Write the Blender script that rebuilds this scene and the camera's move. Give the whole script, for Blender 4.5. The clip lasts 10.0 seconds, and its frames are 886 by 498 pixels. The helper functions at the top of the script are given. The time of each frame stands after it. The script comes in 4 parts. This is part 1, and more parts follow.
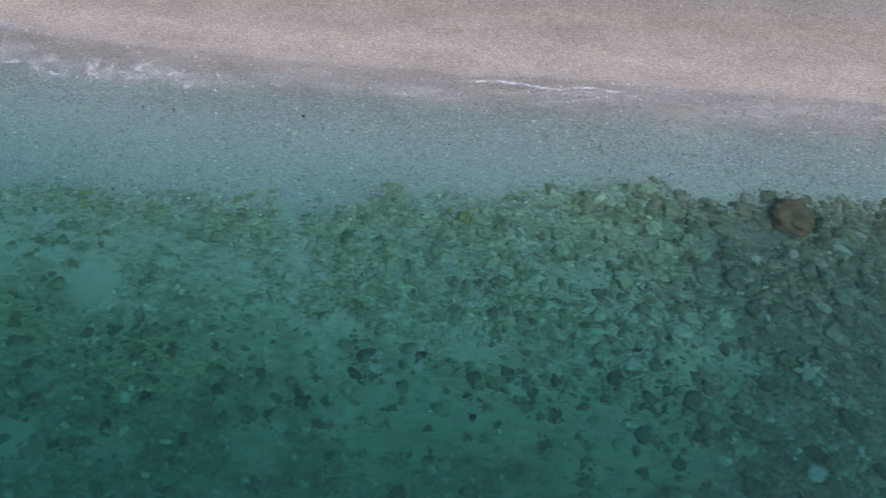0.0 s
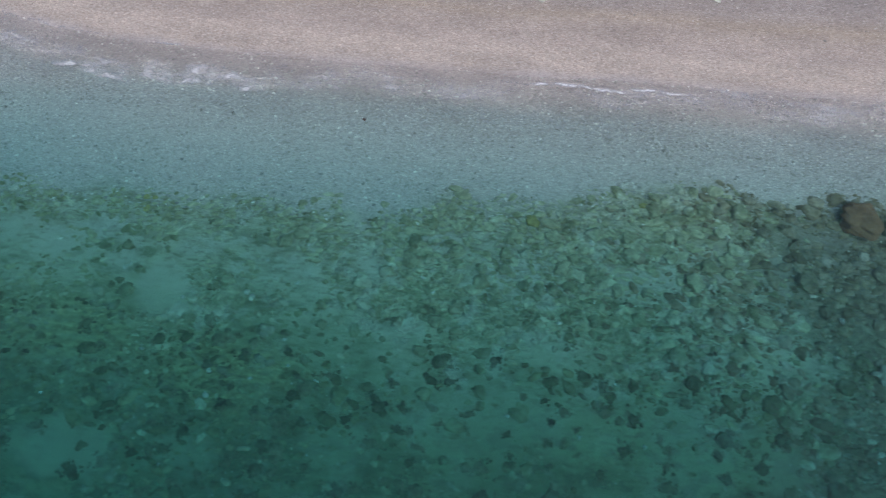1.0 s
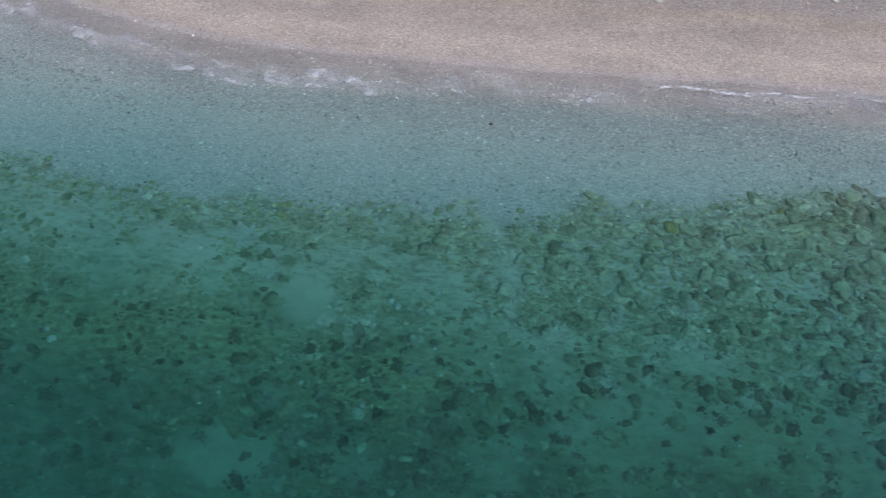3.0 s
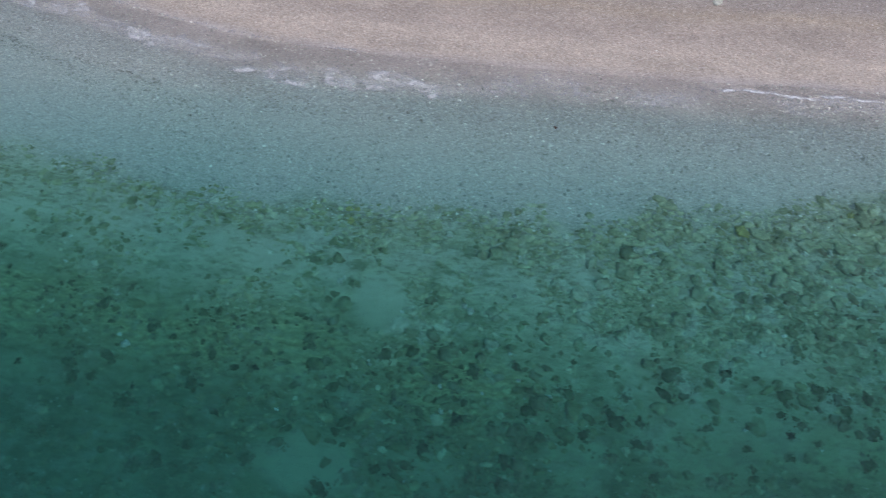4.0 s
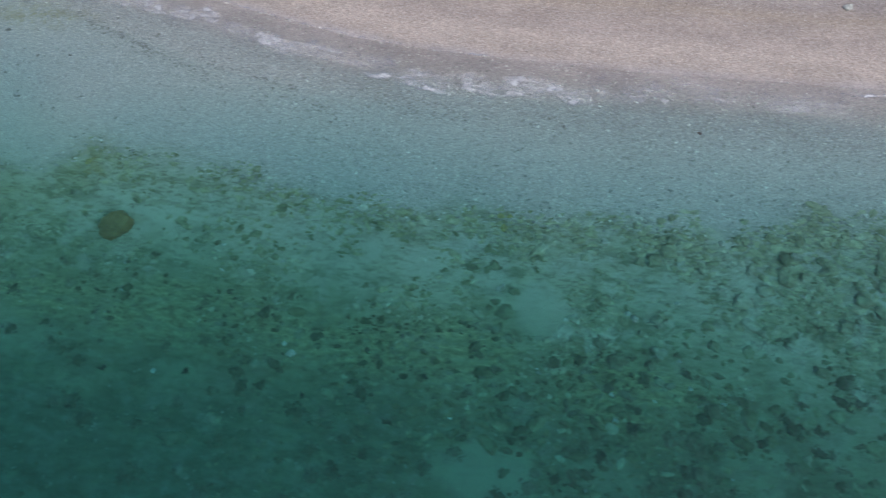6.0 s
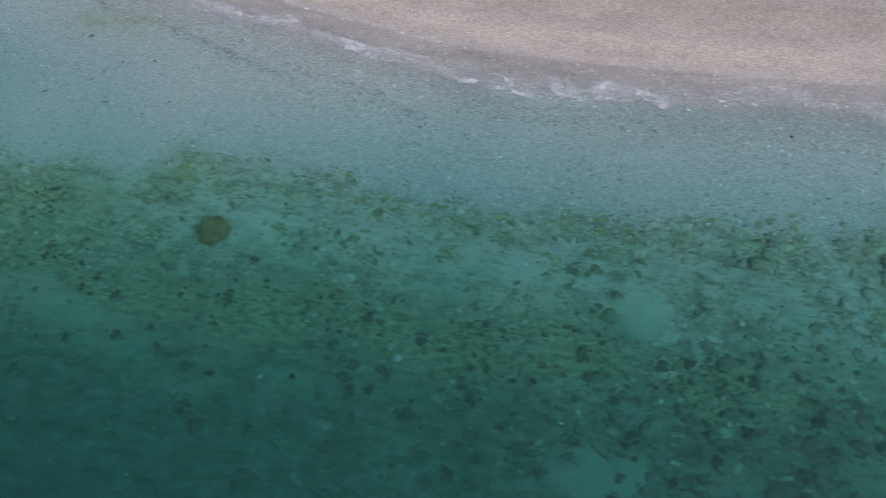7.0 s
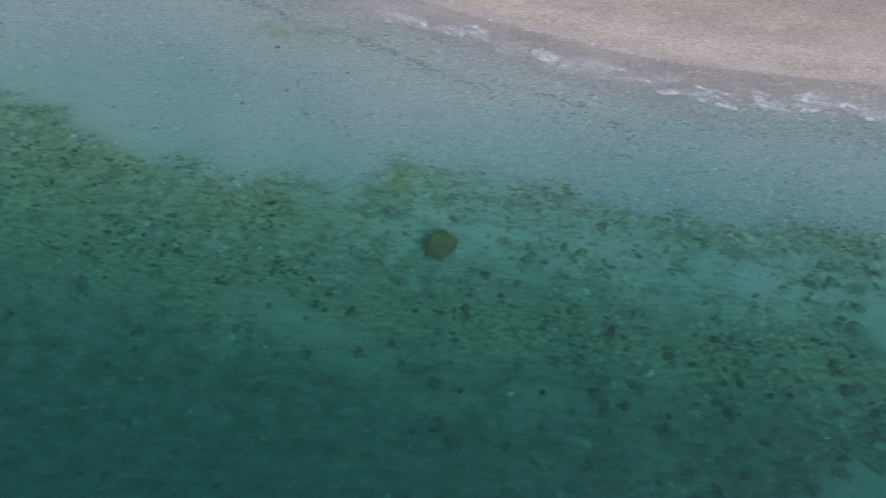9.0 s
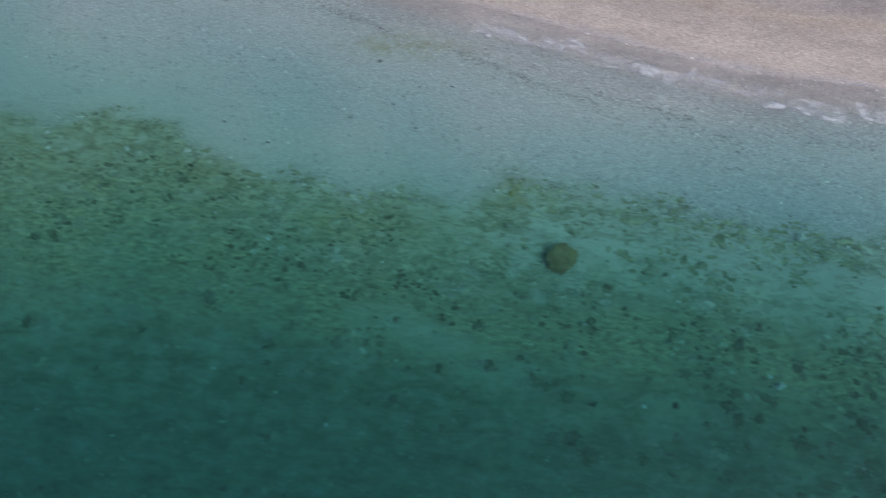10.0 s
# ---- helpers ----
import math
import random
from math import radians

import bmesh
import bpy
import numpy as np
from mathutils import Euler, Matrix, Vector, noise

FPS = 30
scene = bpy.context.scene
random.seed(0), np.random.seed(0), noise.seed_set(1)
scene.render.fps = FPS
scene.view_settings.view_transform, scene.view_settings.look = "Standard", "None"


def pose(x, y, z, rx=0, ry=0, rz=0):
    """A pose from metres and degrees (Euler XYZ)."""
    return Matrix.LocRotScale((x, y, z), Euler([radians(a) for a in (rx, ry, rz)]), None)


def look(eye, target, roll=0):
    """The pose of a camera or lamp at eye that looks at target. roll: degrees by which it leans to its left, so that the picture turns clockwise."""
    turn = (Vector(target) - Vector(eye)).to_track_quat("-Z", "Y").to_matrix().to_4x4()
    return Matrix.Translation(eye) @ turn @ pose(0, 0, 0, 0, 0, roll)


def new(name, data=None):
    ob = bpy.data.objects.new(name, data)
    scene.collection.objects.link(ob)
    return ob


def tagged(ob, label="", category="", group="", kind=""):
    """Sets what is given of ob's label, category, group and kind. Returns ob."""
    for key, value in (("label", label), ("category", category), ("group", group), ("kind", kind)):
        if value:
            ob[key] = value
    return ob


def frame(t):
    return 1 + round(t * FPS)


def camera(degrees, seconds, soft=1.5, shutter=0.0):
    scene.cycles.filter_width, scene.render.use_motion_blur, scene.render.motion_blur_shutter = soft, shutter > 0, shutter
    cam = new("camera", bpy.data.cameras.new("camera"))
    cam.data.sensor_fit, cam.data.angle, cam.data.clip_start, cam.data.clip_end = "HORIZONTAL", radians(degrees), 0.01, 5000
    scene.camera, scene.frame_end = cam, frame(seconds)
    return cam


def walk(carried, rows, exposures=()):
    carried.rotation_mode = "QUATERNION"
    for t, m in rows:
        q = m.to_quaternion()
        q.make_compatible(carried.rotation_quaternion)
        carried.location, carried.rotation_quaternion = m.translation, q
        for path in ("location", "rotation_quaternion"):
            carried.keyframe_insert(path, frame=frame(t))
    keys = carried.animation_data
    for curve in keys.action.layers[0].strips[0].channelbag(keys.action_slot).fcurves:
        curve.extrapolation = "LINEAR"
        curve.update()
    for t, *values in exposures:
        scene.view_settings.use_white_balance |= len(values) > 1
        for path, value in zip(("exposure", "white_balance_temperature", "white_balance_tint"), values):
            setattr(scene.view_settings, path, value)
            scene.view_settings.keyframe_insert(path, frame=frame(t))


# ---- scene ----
cam = camera(71.7, 10.0, soft=1.2, shutter=0.9)
PATH = [
    (0, (1.518, -10.548, 12.064), (1.402, -9.49, 10.371), 0.3),
    (0.5, (0.639, -10.625, 12.059), (0.529, -9.561, 10.369), 0.6),
    (1, (-0.285, -10.584, 12.064), (-0.388, -9.529, 10.368), 0.8),
    (1.5, (-1.117, -10.557, 12.14), (-1.223, -9.512, 10.438), 0.6),
    (2, (-1.955, -10.529, 12.261), (-2.062, -9.498, 10.551), 0.4),
    (2.5, (-2.813, -10.5, 12.293), (-2.921, -9.478, 10.578), 0.2),
    (4, (-5.58, -10.509, 12.321), (-5.672, -9.499, 10.597), 1.0),
    (4.5, (-6.406, -10.538, 12.338), (-6.505, -9.53, 10.614), 0.5),
    (5, (-7.362, -10.614, 12.336), (-7.457, -9.604, 10.612), 0.9),
    (5.5, (-8.365, -10.649, 12.323), (-8.457, -9.64, 10.599), 1.0),
    (7, (-11.845, -11.014, 12.232), (-11.945, -9.985, 10.52), 0.5),
    (7.5, (-13.223, -11.087, 12.264), (-13.319, -10.057, 10.553), 0.6),
    (8, (-14.656, -11.166, 12.286), (-14.75, -10.135, 10.574), 0.7),
    (8.5, (-16.152, -11.286, 12.183), (-16.241, -10.243, 10.479), 0.9),
    (9, (-17.772, -11.382, 12.113), (-17.844, -10.33, 10.414), 1.8),
    (9.5, (-19.215, -11.467, 12.158), (-19.295, -10.412, 10.461), 1.4),
    (10, (-20.781, -11.542, 12.277), (-20.857, -10.477, 10.586), 1.6),
]
walk(cam, [(t, look(eye, target, roll)) for t, eye, target, roll in PATH])

# ---- world, sun, exposure: an overcast, shaded morning ----
WATER = -0.10
scene.view_settings.exposure = 0.40
world = bpy.data.worlds.new("sky")
scene.world = world
world.use_nodes = True
wn, wl = world.node_tree.nodes, world.node_tree.links
sky = wn.new("ShaderNodeTexSky")
sky.sky_type, sky.sun_disc = "NISHITA", False
sky.sun_elevation, sky.sun_rotation = radians(50), radians(134)
sky.air_density, sky.dust_density, sky.ozone_density = 1.0, 2.5, 1.0
wn["Background"].inputs["Strength"].default_value = 0.135
wl.new(sky.outputs["Color"], wn["Background"].inputs["Color"])
sun = new("sun", bpy.data.lights.new("sun", "SUN"))
sun.data.energy, sun.data.angle, sun.data.color = 0.9, radians(46), (1.0, 0.97, 0.93)
az, el = radians(134), radians(50)
sun.matrix_world = look((0, 0, 40), Vector((0, 0, 40)) - 10 * Vector((math.sin(az) * math.cos(el), math.cos(az) * math.cos(el), math.sin(el))))


# ---- materials ----
class Nodes:
    """A material's node tree, with short calls for the nodes used here."""

    def __init__(self, name):
        self.material = bpy.data.materials.new(name)
        self.material.use_nodes = True
        self.tree = self.material.node_tree
        self.bsdf = self.tree.nodes["Principled BSDF"]
        self.out = self.tree.nodes["Material Output"]

    def put(self, socket, value):
        if isinstance(value, bpy.types.NodeSocket):
            self.tree.links.new(value, socket)
        elif value is not None:
            socket.default_value = value

    def node(self, kind, out=0, **inputs):
        n = self.tree.nodes.new("ShaderNode" + kind)
        for key, value in inputs.items():
            self.put(n.inputs[key.replace("_", " ")], value)
        return n.outputs[out]

    def math(self, op, a, b=0.0, c=0.0, clamp=False):
        n = self.tree.nodes.new("ShaderNodeMath")
        n.operation, n.use_clamp = op, clamp
        for socket, value in zip(n.inputs, (a, b, c)):
            self.put(socket, value)
        return n.outputs[0]

    def mix(self, fac, a, b, blend="MIX"):
        n = self.tree.nodes.new("ShaderNodeMix")
        n.data_type, n.blend_type = "RGBA", blend
        self.put(n.inputs[0], fac)
        for socket, value in ((n.inputs[6], a), (n.inputs[7], b)):
            self.put(socket, (*value, 1) if isinstance(value, tuple) and len(value) == 3 else value)
        return n.outputs[2]

    def ramp(self, fac, stops, smooth=False):
        n = self.tree.nodes.new("ShaderNodeValToRGB")
        if smooth:
            n.color_ramp.interpolation = "EASE"
        el = n.color_ramp.elements
        while len(el) < len(stops):
            el.new(0.5)
        for e, (pos, col) in zip(el, stops):
            e.position = pos
            e.color = (*col, 1) if isinstance(col, tuple) else (col, col, col, 1)
        self.put(n.inputs[0], fac)
        return n.outputs[0]

    def span(self, value, lo, hi, to_lo=0.0, to_hi=1.0):
        n = self.tree.nodes.new("ShaderNodeMapRange")
        n.interpolation_type = "SMOOTHSTEP"
        for socket, v in zip(n.inputs, (value, lo, hi, to_lo, to_hi)):
            self.put(socket, v)
        return n.outputs[0]

    def attribute(self, name):
        n = self.tree.nodes.new("ShaderNodeAttribute")
        n.attribute_name = name
        return n.outputs["Fac"]

    def place(self, which="Object", scale=(1, 1, 1)):
        coords = self.tree.nodes.new("ShaderNodeTexCoord").outputs[which]
        n = self.tree.nodes.new("ShaderNodeMapping")
        self.tree.links.new(coords, n.inputs["Vector"])
        n.inputs["Scale"].default_value = scale
        return n.outputs[0]

    def noise(self, vector, scale, detail=3.0, rough=0.55, warp=0.0):
        return self.node("TexNoise", 0, Vector=vector, Scale=scale, Detail=detail, Roughness=rough, Distortion=warp)

    def cells(self, vector, scale, out="Color", feature="F1", random=1.0):
        n = self.tree.nodes.new("ShaderNodeTexVoronoi")
        n.feature = feature
        self.put(n.inputs["Vector"], vector)
        n.inputs["Scale"].default_value = scale
        n.inputs["Randomness"].default_value = random
        return n.outputs[out]

    def bump(self, height, strength, distance, normal=None):
        n = self.tree.nodes.new("ShaderNodeBump")
        n.inputs["Distance"].default_value = distance
        self.put(n.inputs["Strength"], strength)
        self.put(n.inputs["Height"], height)
        self.put(n.inputs["Normal"], normal)
        return n.outputs[0]

    def finish(self, color=None, rough=None, normal=None, spec=None):
        self.put(self.bsdf.inputs["Base Color"], color)
        self.put(self.bsdf.inputs["Roughness"], rough)
        self.put(self.bsdf.inputs["Normal"], normal)
        self.put(self.bsdf.inputs["Specular IOR Level"], spec)
        return self.material


def algae_color(n, vector):
    return n.ramp(n.noise(vector, 3.2, 5, 0.65), [(0.28, (0.19, 0.21, 0.12)), (0.5, (0.36, 0.39, 0.25)), (0.72, (0.56, 0.59, 0.43))])


def settled(n, color, vector, pale, dark):
    """Clouds of pale silt and dark films of weed that run over seabed and stones alike."""
    weed = n.span(n.noise(vector, 1.9, 5, 0.6), 0.53, 0.63)
    color = n.mix(n.math("MULTIPLY", weed, dark), color, n.mix(1.0, color, (0.42, 0.44, 0.40), "MULTIPLY"))
    cloud = n.span(n.noise(vector, 1.35, 5, 0.6), 0.52, 0.63)
    return n.mix(n.math("MULTIPLY", cloud, pale), color, (0.53, 0.54, 0.47))


def shingle_material():
    """Small pebbles: dry and banded up the beach, wet below the swash line, algae-stained where the cobbles lie."""
    n = Nodes("shingle")
    p = n.place("Object")
    inland, rocky = n.attribute("inland"), n.attribute("rocky")
    warped = n.math("ADD", inland, n.math("MULTIPLY", n.math("SUBTRACT", n.noise(n.place("Object", (0.35, 1, 1)), 0.9, 4), 0.5), 0.7))
    # single stones at two sizes, lying along the shore
    laid = n.place("Object", (0.62, 1, 1))
    big = n.node("SeparateColor", 0, Color=n.cells(laid, 29))
    small = n.node("SeparateColor", 1, Color=n.cells(laid, 64))
    grain = n.math("ADD", n.math("MULTIPLY", big, 0.47), n.math("MULTIPLY", small, 0.53))
    stone = n.ramp(grain, [(0.07, (0.22, 0.19, 0.178)), (0.3, (0.375, 0.335, 0.315)), (0.54, (0.47, 0.428, 0.403)), (0.77, (0.56, 0.518, 0.49)), (0.95, (0.80, 0.765, 0.735))])
    hue = n.ramp(n.node("SeparateColor", 2, Color=n.cells(laid, 29)), [(0.0, (1.0, 0.88, 0.80)), (0.5, (1.0, 0.98, 0.95)), (1.0, (0.90, 0.96, 1.0))])
    stone = n.mix(0.4, stone, hue, "MULTIPLY")
    # bands left by earlier tides
    band = n.ramp(n.span(warped, 0.0, 5.0), [(0.0, (1.05, 0.99, 0.94)), (0.07, (1.12, 1.05, 0.99)), (0.18, (1.02, 0.945, 0.90)), (0.36, (0.96, 0.89, 0.84)), (0.48, (0.97, 0.885, 0.785)), (0.62, (0.86, 0.815, 0.80)), (1.0, (0.66, 0.64, 0.66))])
    dry = n.mix(1.0, n.mix(0.25, stone, (0.455, 0.412, 0.388)), band, "MULTIPLY")
    patch = n.ramp(n.noise(n.place("Object", (0.3, 1, 1)), 1.6, 6), [(0.3, 0.83), (0.7, 1.07)])
    dry = n.mix(1.0, dry, patch, "MULTIPLY")
    wetness = n.span(n.math("ADD", inland, n.math("MULTIPLY", n.math("SUBTRACT", n.noise(n.place("Object", (0.6, 1, 1)), 1.2, 4), 0.5), 0.45)), 0.38, -0.22)
    rinsed = n.mix(0.45, n.mix(1.0, stone, (1.0, 0.985, 1.03), "MULTIPLY"), (0.43, 0.402, 0.41))
    # soaked and sand get a blue cast painted for sky sheen and water tint
    soaked = n.mix(n.span(warped, -0.9, -1.7), rinsed, n.mix(1.0, stone, (0.86, 0.98, 1.08), "MULTIPLY"))
    soaked = n.mix(1.0, soaked, n.ramp(n.noise(n.place("Object", (0.35, 1, 1)), 0.9, 5), [(0.3, 0.78), (0.65, 1.05)]), "MULTIPLY")
    sand = n.mix(0.35, n.mix(1.0, stone, (1.13, 1.13, 1.20), "MULTIPLY"), (0.48, 0.49, 0.50))
    reef = n.attribute("reef")
    # bed colour turns darker as the ground drops from z -1.15 to -1.9
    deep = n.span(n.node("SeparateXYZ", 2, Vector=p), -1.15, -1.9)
    sand = n.mix(n.math("MULTIPLY", n.span(warped, -4.5, -8.0), n.math("MAXIMUM", n.attribute("bay"), 0.4)), sand, (0.54, 0.555, 0.45))
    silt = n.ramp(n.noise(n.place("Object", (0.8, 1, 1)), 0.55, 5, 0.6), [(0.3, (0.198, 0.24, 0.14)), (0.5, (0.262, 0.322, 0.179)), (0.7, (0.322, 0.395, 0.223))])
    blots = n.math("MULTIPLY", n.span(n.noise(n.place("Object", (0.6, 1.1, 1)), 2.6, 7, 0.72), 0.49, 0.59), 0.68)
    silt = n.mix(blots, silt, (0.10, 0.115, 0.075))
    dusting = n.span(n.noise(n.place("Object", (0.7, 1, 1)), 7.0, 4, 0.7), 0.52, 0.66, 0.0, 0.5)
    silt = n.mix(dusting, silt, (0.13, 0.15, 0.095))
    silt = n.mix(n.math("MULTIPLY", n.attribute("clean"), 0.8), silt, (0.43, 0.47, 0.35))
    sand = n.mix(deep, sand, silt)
    offshore = n.span(warped, -1.0, -3.2)
    under = n.mix(offshore, soaked, sand)
    drawn = n.place("Object", (0.5, 1.15, 1))
    algae = algae_color(n, drawn)
    # algae colour darkened over the same drop, red most
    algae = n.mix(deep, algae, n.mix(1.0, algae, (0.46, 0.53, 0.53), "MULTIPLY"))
    cover = n.math("MULTIPLY", n.attribute("film"), n.span(n.noise(p, 3.0, 7, 0.7), 0.30, 0.62, 0.45, 1.0), clamp=True)
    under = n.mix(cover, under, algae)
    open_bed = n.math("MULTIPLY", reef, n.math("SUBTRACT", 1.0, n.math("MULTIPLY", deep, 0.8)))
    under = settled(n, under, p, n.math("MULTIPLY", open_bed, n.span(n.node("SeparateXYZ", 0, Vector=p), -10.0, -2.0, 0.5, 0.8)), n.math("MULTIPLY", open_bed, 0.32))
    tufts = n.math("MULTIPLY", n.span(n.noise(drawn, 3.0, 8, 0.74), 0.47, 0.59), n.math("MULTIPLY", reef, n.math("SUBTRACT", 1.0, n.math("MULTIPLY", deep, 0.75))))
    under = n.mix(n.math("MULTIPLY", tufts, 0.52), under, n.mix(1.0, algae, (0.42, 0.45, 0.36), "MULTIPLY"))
    # dark specks: mottling, plus shade of crevices between stones painted in
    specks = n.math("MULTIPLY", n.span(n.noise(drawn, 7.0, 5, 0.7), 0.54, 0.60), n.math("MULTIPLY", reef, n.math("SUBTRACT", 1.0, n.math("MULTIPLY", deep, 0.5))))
    under = n.mix(n.math("MULTIPLY", specks, 0.5), under, (0.105, 0.115, 0.06))
    glints = n.math("MULTIPLY", n.span(n.noise(n.place("Object", (1, 1.2, 1)), 13, 3, 0.55), 0.65, 0.72), reef)
    under = n.mix(n.math("MULTIPLY", glints, 0.5), under, (0.62, 0.62, 0.54))
    fringe = n.math("MULTIPLY", n.attribute("fringe"), n.span(n.noise(p, 2.0, 6, 0.7), 0.36, 0.58))
    under = n.mix(n.math("MULTIPLY", fringe, 0.25), under, n.ramp(n.noise(p, 9, 4, 0.65), [(0.3, (0.10, 0.125, 0.06)), (0.7, (0.25, 0.29, 0.16))]))
    mat = n.math("MULTIPLY", n.math("MULTIPLY", n.attribute("mat"), n.math("SUBTRACT", 1.0, n.math("MULTIPLY", n.attribute("clean"), 0.9))), n.span(n.noise(drawn, 3.6, 7, 0.72), 0.32, 0.58, 0.25, 0.95))
    under = n.mix(mat, under, n.ramp(n.noise(drawn, 8.5, 5, 0.7), [(0.33, (0.12, 0.127, 0.065)), (0.5, (0.31, 0.32, 0.172)), (0.67, (0.50, 0.51, 0.29))]))
    weed = n.math("MULTIPLY", n.attribute("weed"), n.span(n.noise(p, 4, 4, 0.65), 0.35, 0.65))
    under = n.mix(n.math("MULTIPLY", weed, 0.7), under, (0.30, 0.27, 0.10))
    umber = n.math("MULTIPLY", n.attribute("umber"), n.span(n.noise(p, 3.4, 6, 0.7), 0.25, 0.55, 0.55, 1.0))
    under = n.mix(n.math("MULTIPLY", umber, 0.85), under, n.ramp(n.noise(p, 7, 5, 0.7), [(0.3, (0.075, 0.07, 0.052)), (0.55, (0.172, 0.158, 0.108)), (0.75, (0.30, 0.28, 0.20))]))
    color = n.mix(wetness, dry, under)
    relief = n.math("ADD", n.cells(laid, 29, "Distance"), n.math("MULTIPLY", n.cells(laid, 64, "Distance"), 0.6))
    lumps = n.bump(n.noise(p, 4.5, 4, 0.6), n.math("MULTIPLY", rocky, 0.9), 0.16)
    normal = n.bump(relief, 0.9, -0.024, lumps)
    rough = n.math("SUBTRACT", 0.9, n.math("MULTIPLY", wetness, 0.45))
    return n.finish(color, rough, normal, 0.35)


def rock_material(name, stops, per_island=False, overgrown=0.0, silt=0.4):
    n = Nodes(name)
    p = n.place("Object")
    if per_island:
        pick = n.tree.nodes.new("ShaderNodeNewGeometry").outputs["Random Per Island"]
    else:
        pick = n.tree.nodes.new("ShaderNodeObjectInfo").outputs["Random"]
    base = n.ramp(pick, stops)
    if overgrown:
        # the algae that cover the seabed run on over the stones
        world = n.tree.nodes.new("ShaderNodeNewGeometry").outputs["Position"]
        base = n.mix(overgrown, base, algae_color(n, world))
        base = settled(n, base, world, 0.7 * silt, 0.68)
    scale = 1.0 if per_island else 0.7
    mottled = n.ramp(n.noise(p, 5 * scale, 5, 0.65), [(0.25, 0.58), (0.5, 1.0), (0.78, 1.42)])
    color = n.mix(1.0, base, mottled, "MULTIPLY")
    fleck = n.span(n.noise(p, 22 * scale, 3, 0.6), 0.60, 0.72)
    color = n.mix(n.math("MULTIPLY", fleck, 0.35), color, (0.30, 0.30, 0.22))
    relief = n.math("ADD", n.noise(p, 9 * scale, 5, 0.6), n.math("MULTIPLY", n.noise(p, 34 * scale, 3), 0.4))
    return n.finish(color, 0.75, n.bump(relief, 1.0, 0.045), 0.3)


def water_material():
    """Clear sea water. The light it would absorb and scatter is put into the surface colour: less red the deeper, and
    its own green.
    """
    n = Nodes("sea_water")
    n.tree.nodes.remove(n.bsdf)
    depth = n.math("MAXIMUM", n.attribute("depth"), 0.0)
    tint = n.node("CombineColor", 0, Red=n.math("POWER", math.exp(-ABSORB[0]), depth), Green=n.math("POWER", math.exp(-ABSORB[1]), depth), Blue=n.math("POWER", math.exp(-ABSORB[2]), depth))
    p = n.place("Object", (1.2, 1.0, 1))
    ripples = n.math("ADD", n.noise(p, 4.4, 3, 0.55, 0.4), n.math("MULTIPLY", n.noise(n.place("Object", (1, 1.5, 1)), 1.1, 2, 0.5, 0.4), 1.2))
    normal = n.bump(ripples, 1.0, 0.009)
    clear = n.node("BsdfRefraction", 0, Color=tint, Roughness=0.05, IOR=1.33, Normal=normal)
    # underwater haze painted as a diffuse colour, mixed in by stored depth
    painted_haze = n.node("BsdfDiffuse", 0, Color=(*HAZE_COLOR, 1))
    haze_share = n.math("SUBTRACT", 1.0, n.math("POWER", math.exp(-HAZE_PER_METRE), depth))
    body = n.node("MixShader", 0, Fac=haze_share)
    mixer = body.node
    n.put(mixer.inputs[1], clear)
    n.put(mixer.inputs[2], painted_haze)
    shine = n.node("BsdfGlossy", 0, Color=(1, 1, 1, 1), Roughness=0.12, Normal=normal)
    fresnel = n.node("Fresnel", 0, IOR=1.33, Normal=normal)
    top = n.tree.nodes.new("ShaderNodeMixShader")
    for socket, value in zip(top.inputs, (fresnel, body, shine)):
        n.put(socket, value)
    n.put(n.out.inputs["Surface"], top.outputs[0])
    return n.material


def foam_material(name, solid, strength):
    """Foam that has drawn out into threads and clots along the shore; solid: how much of it still closes up."""
    n = Nodes(name)
    edge = n.attribute("edge")
    p = n.place("Object", (0.75, 1, 1))
    warp = n.node("TexNoise", 1, Vector=p, Scale=2.6, Detail=4.0)
    bent = n.tree.nodes.new("ShaderNodeVectorMath")
    bent.operation = "MULTIPLY_ADD"
    n.put(bent.inputs[0], warp)
    bent.inputs[1].default_value = (0.55, 0.55, 0.55)
    n.put(bent.inputs[2], p)
    lace = n.cells(bent.outputs[0], 6.5, "Distance", "DISTANCE_TO_EDGE")
    threads = n.span(lace, 0.14, 0.01)
    clumps = n.span(n.noise(p, 1.7, 5, 0.65), 0.38, 0.57)
    clots = n.span(n.noise(bent.outputs[0], 2.8, 5, 0.65), 0.53 - 0.26 * solid, 0.66 - 0.24 * solid)
    shape = n.math("MAXIMUM", n.math("MULTIPLY", n.math("MULTIPLY", threads, clumps), 0.9), clots)
    fizz = n.span(n.noise(p, 30, 3, 0.7), 0.25, 0.6, 0.5, 1.0)
    alpha = n.math("MULTIPLY", n.math("MULTIPLY", shape, fizz), edge, clamp=True)
    n.put(n.bsdf.inputs["Alpha"], n.math("MULTIPLY", alpha, strength))
    return n.finish((0.80, 0.80, 0.84, 1), 0.6)


# painted water: colour loss per metre, haze colour, haze per metre
ABSORB, HAZE_COLOR, HAZE_PER_METRE = (1.0, 0.328, 0.268), (0.03, 0.127, 0.11), 0.08
SHINGLE = shingle_material()
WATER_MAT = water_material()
FOAM_THIN = foam_material("thinning_foam", 0.16, 0.68)
FOAM_MAT, FOAM_LINE, FOAM_FILM = foam_material("lacy_foam", 0.14, 0.66), foam_material("foam_crest", 0.6, 0.9), foam_material("foam_film", -0.12, 0.5)
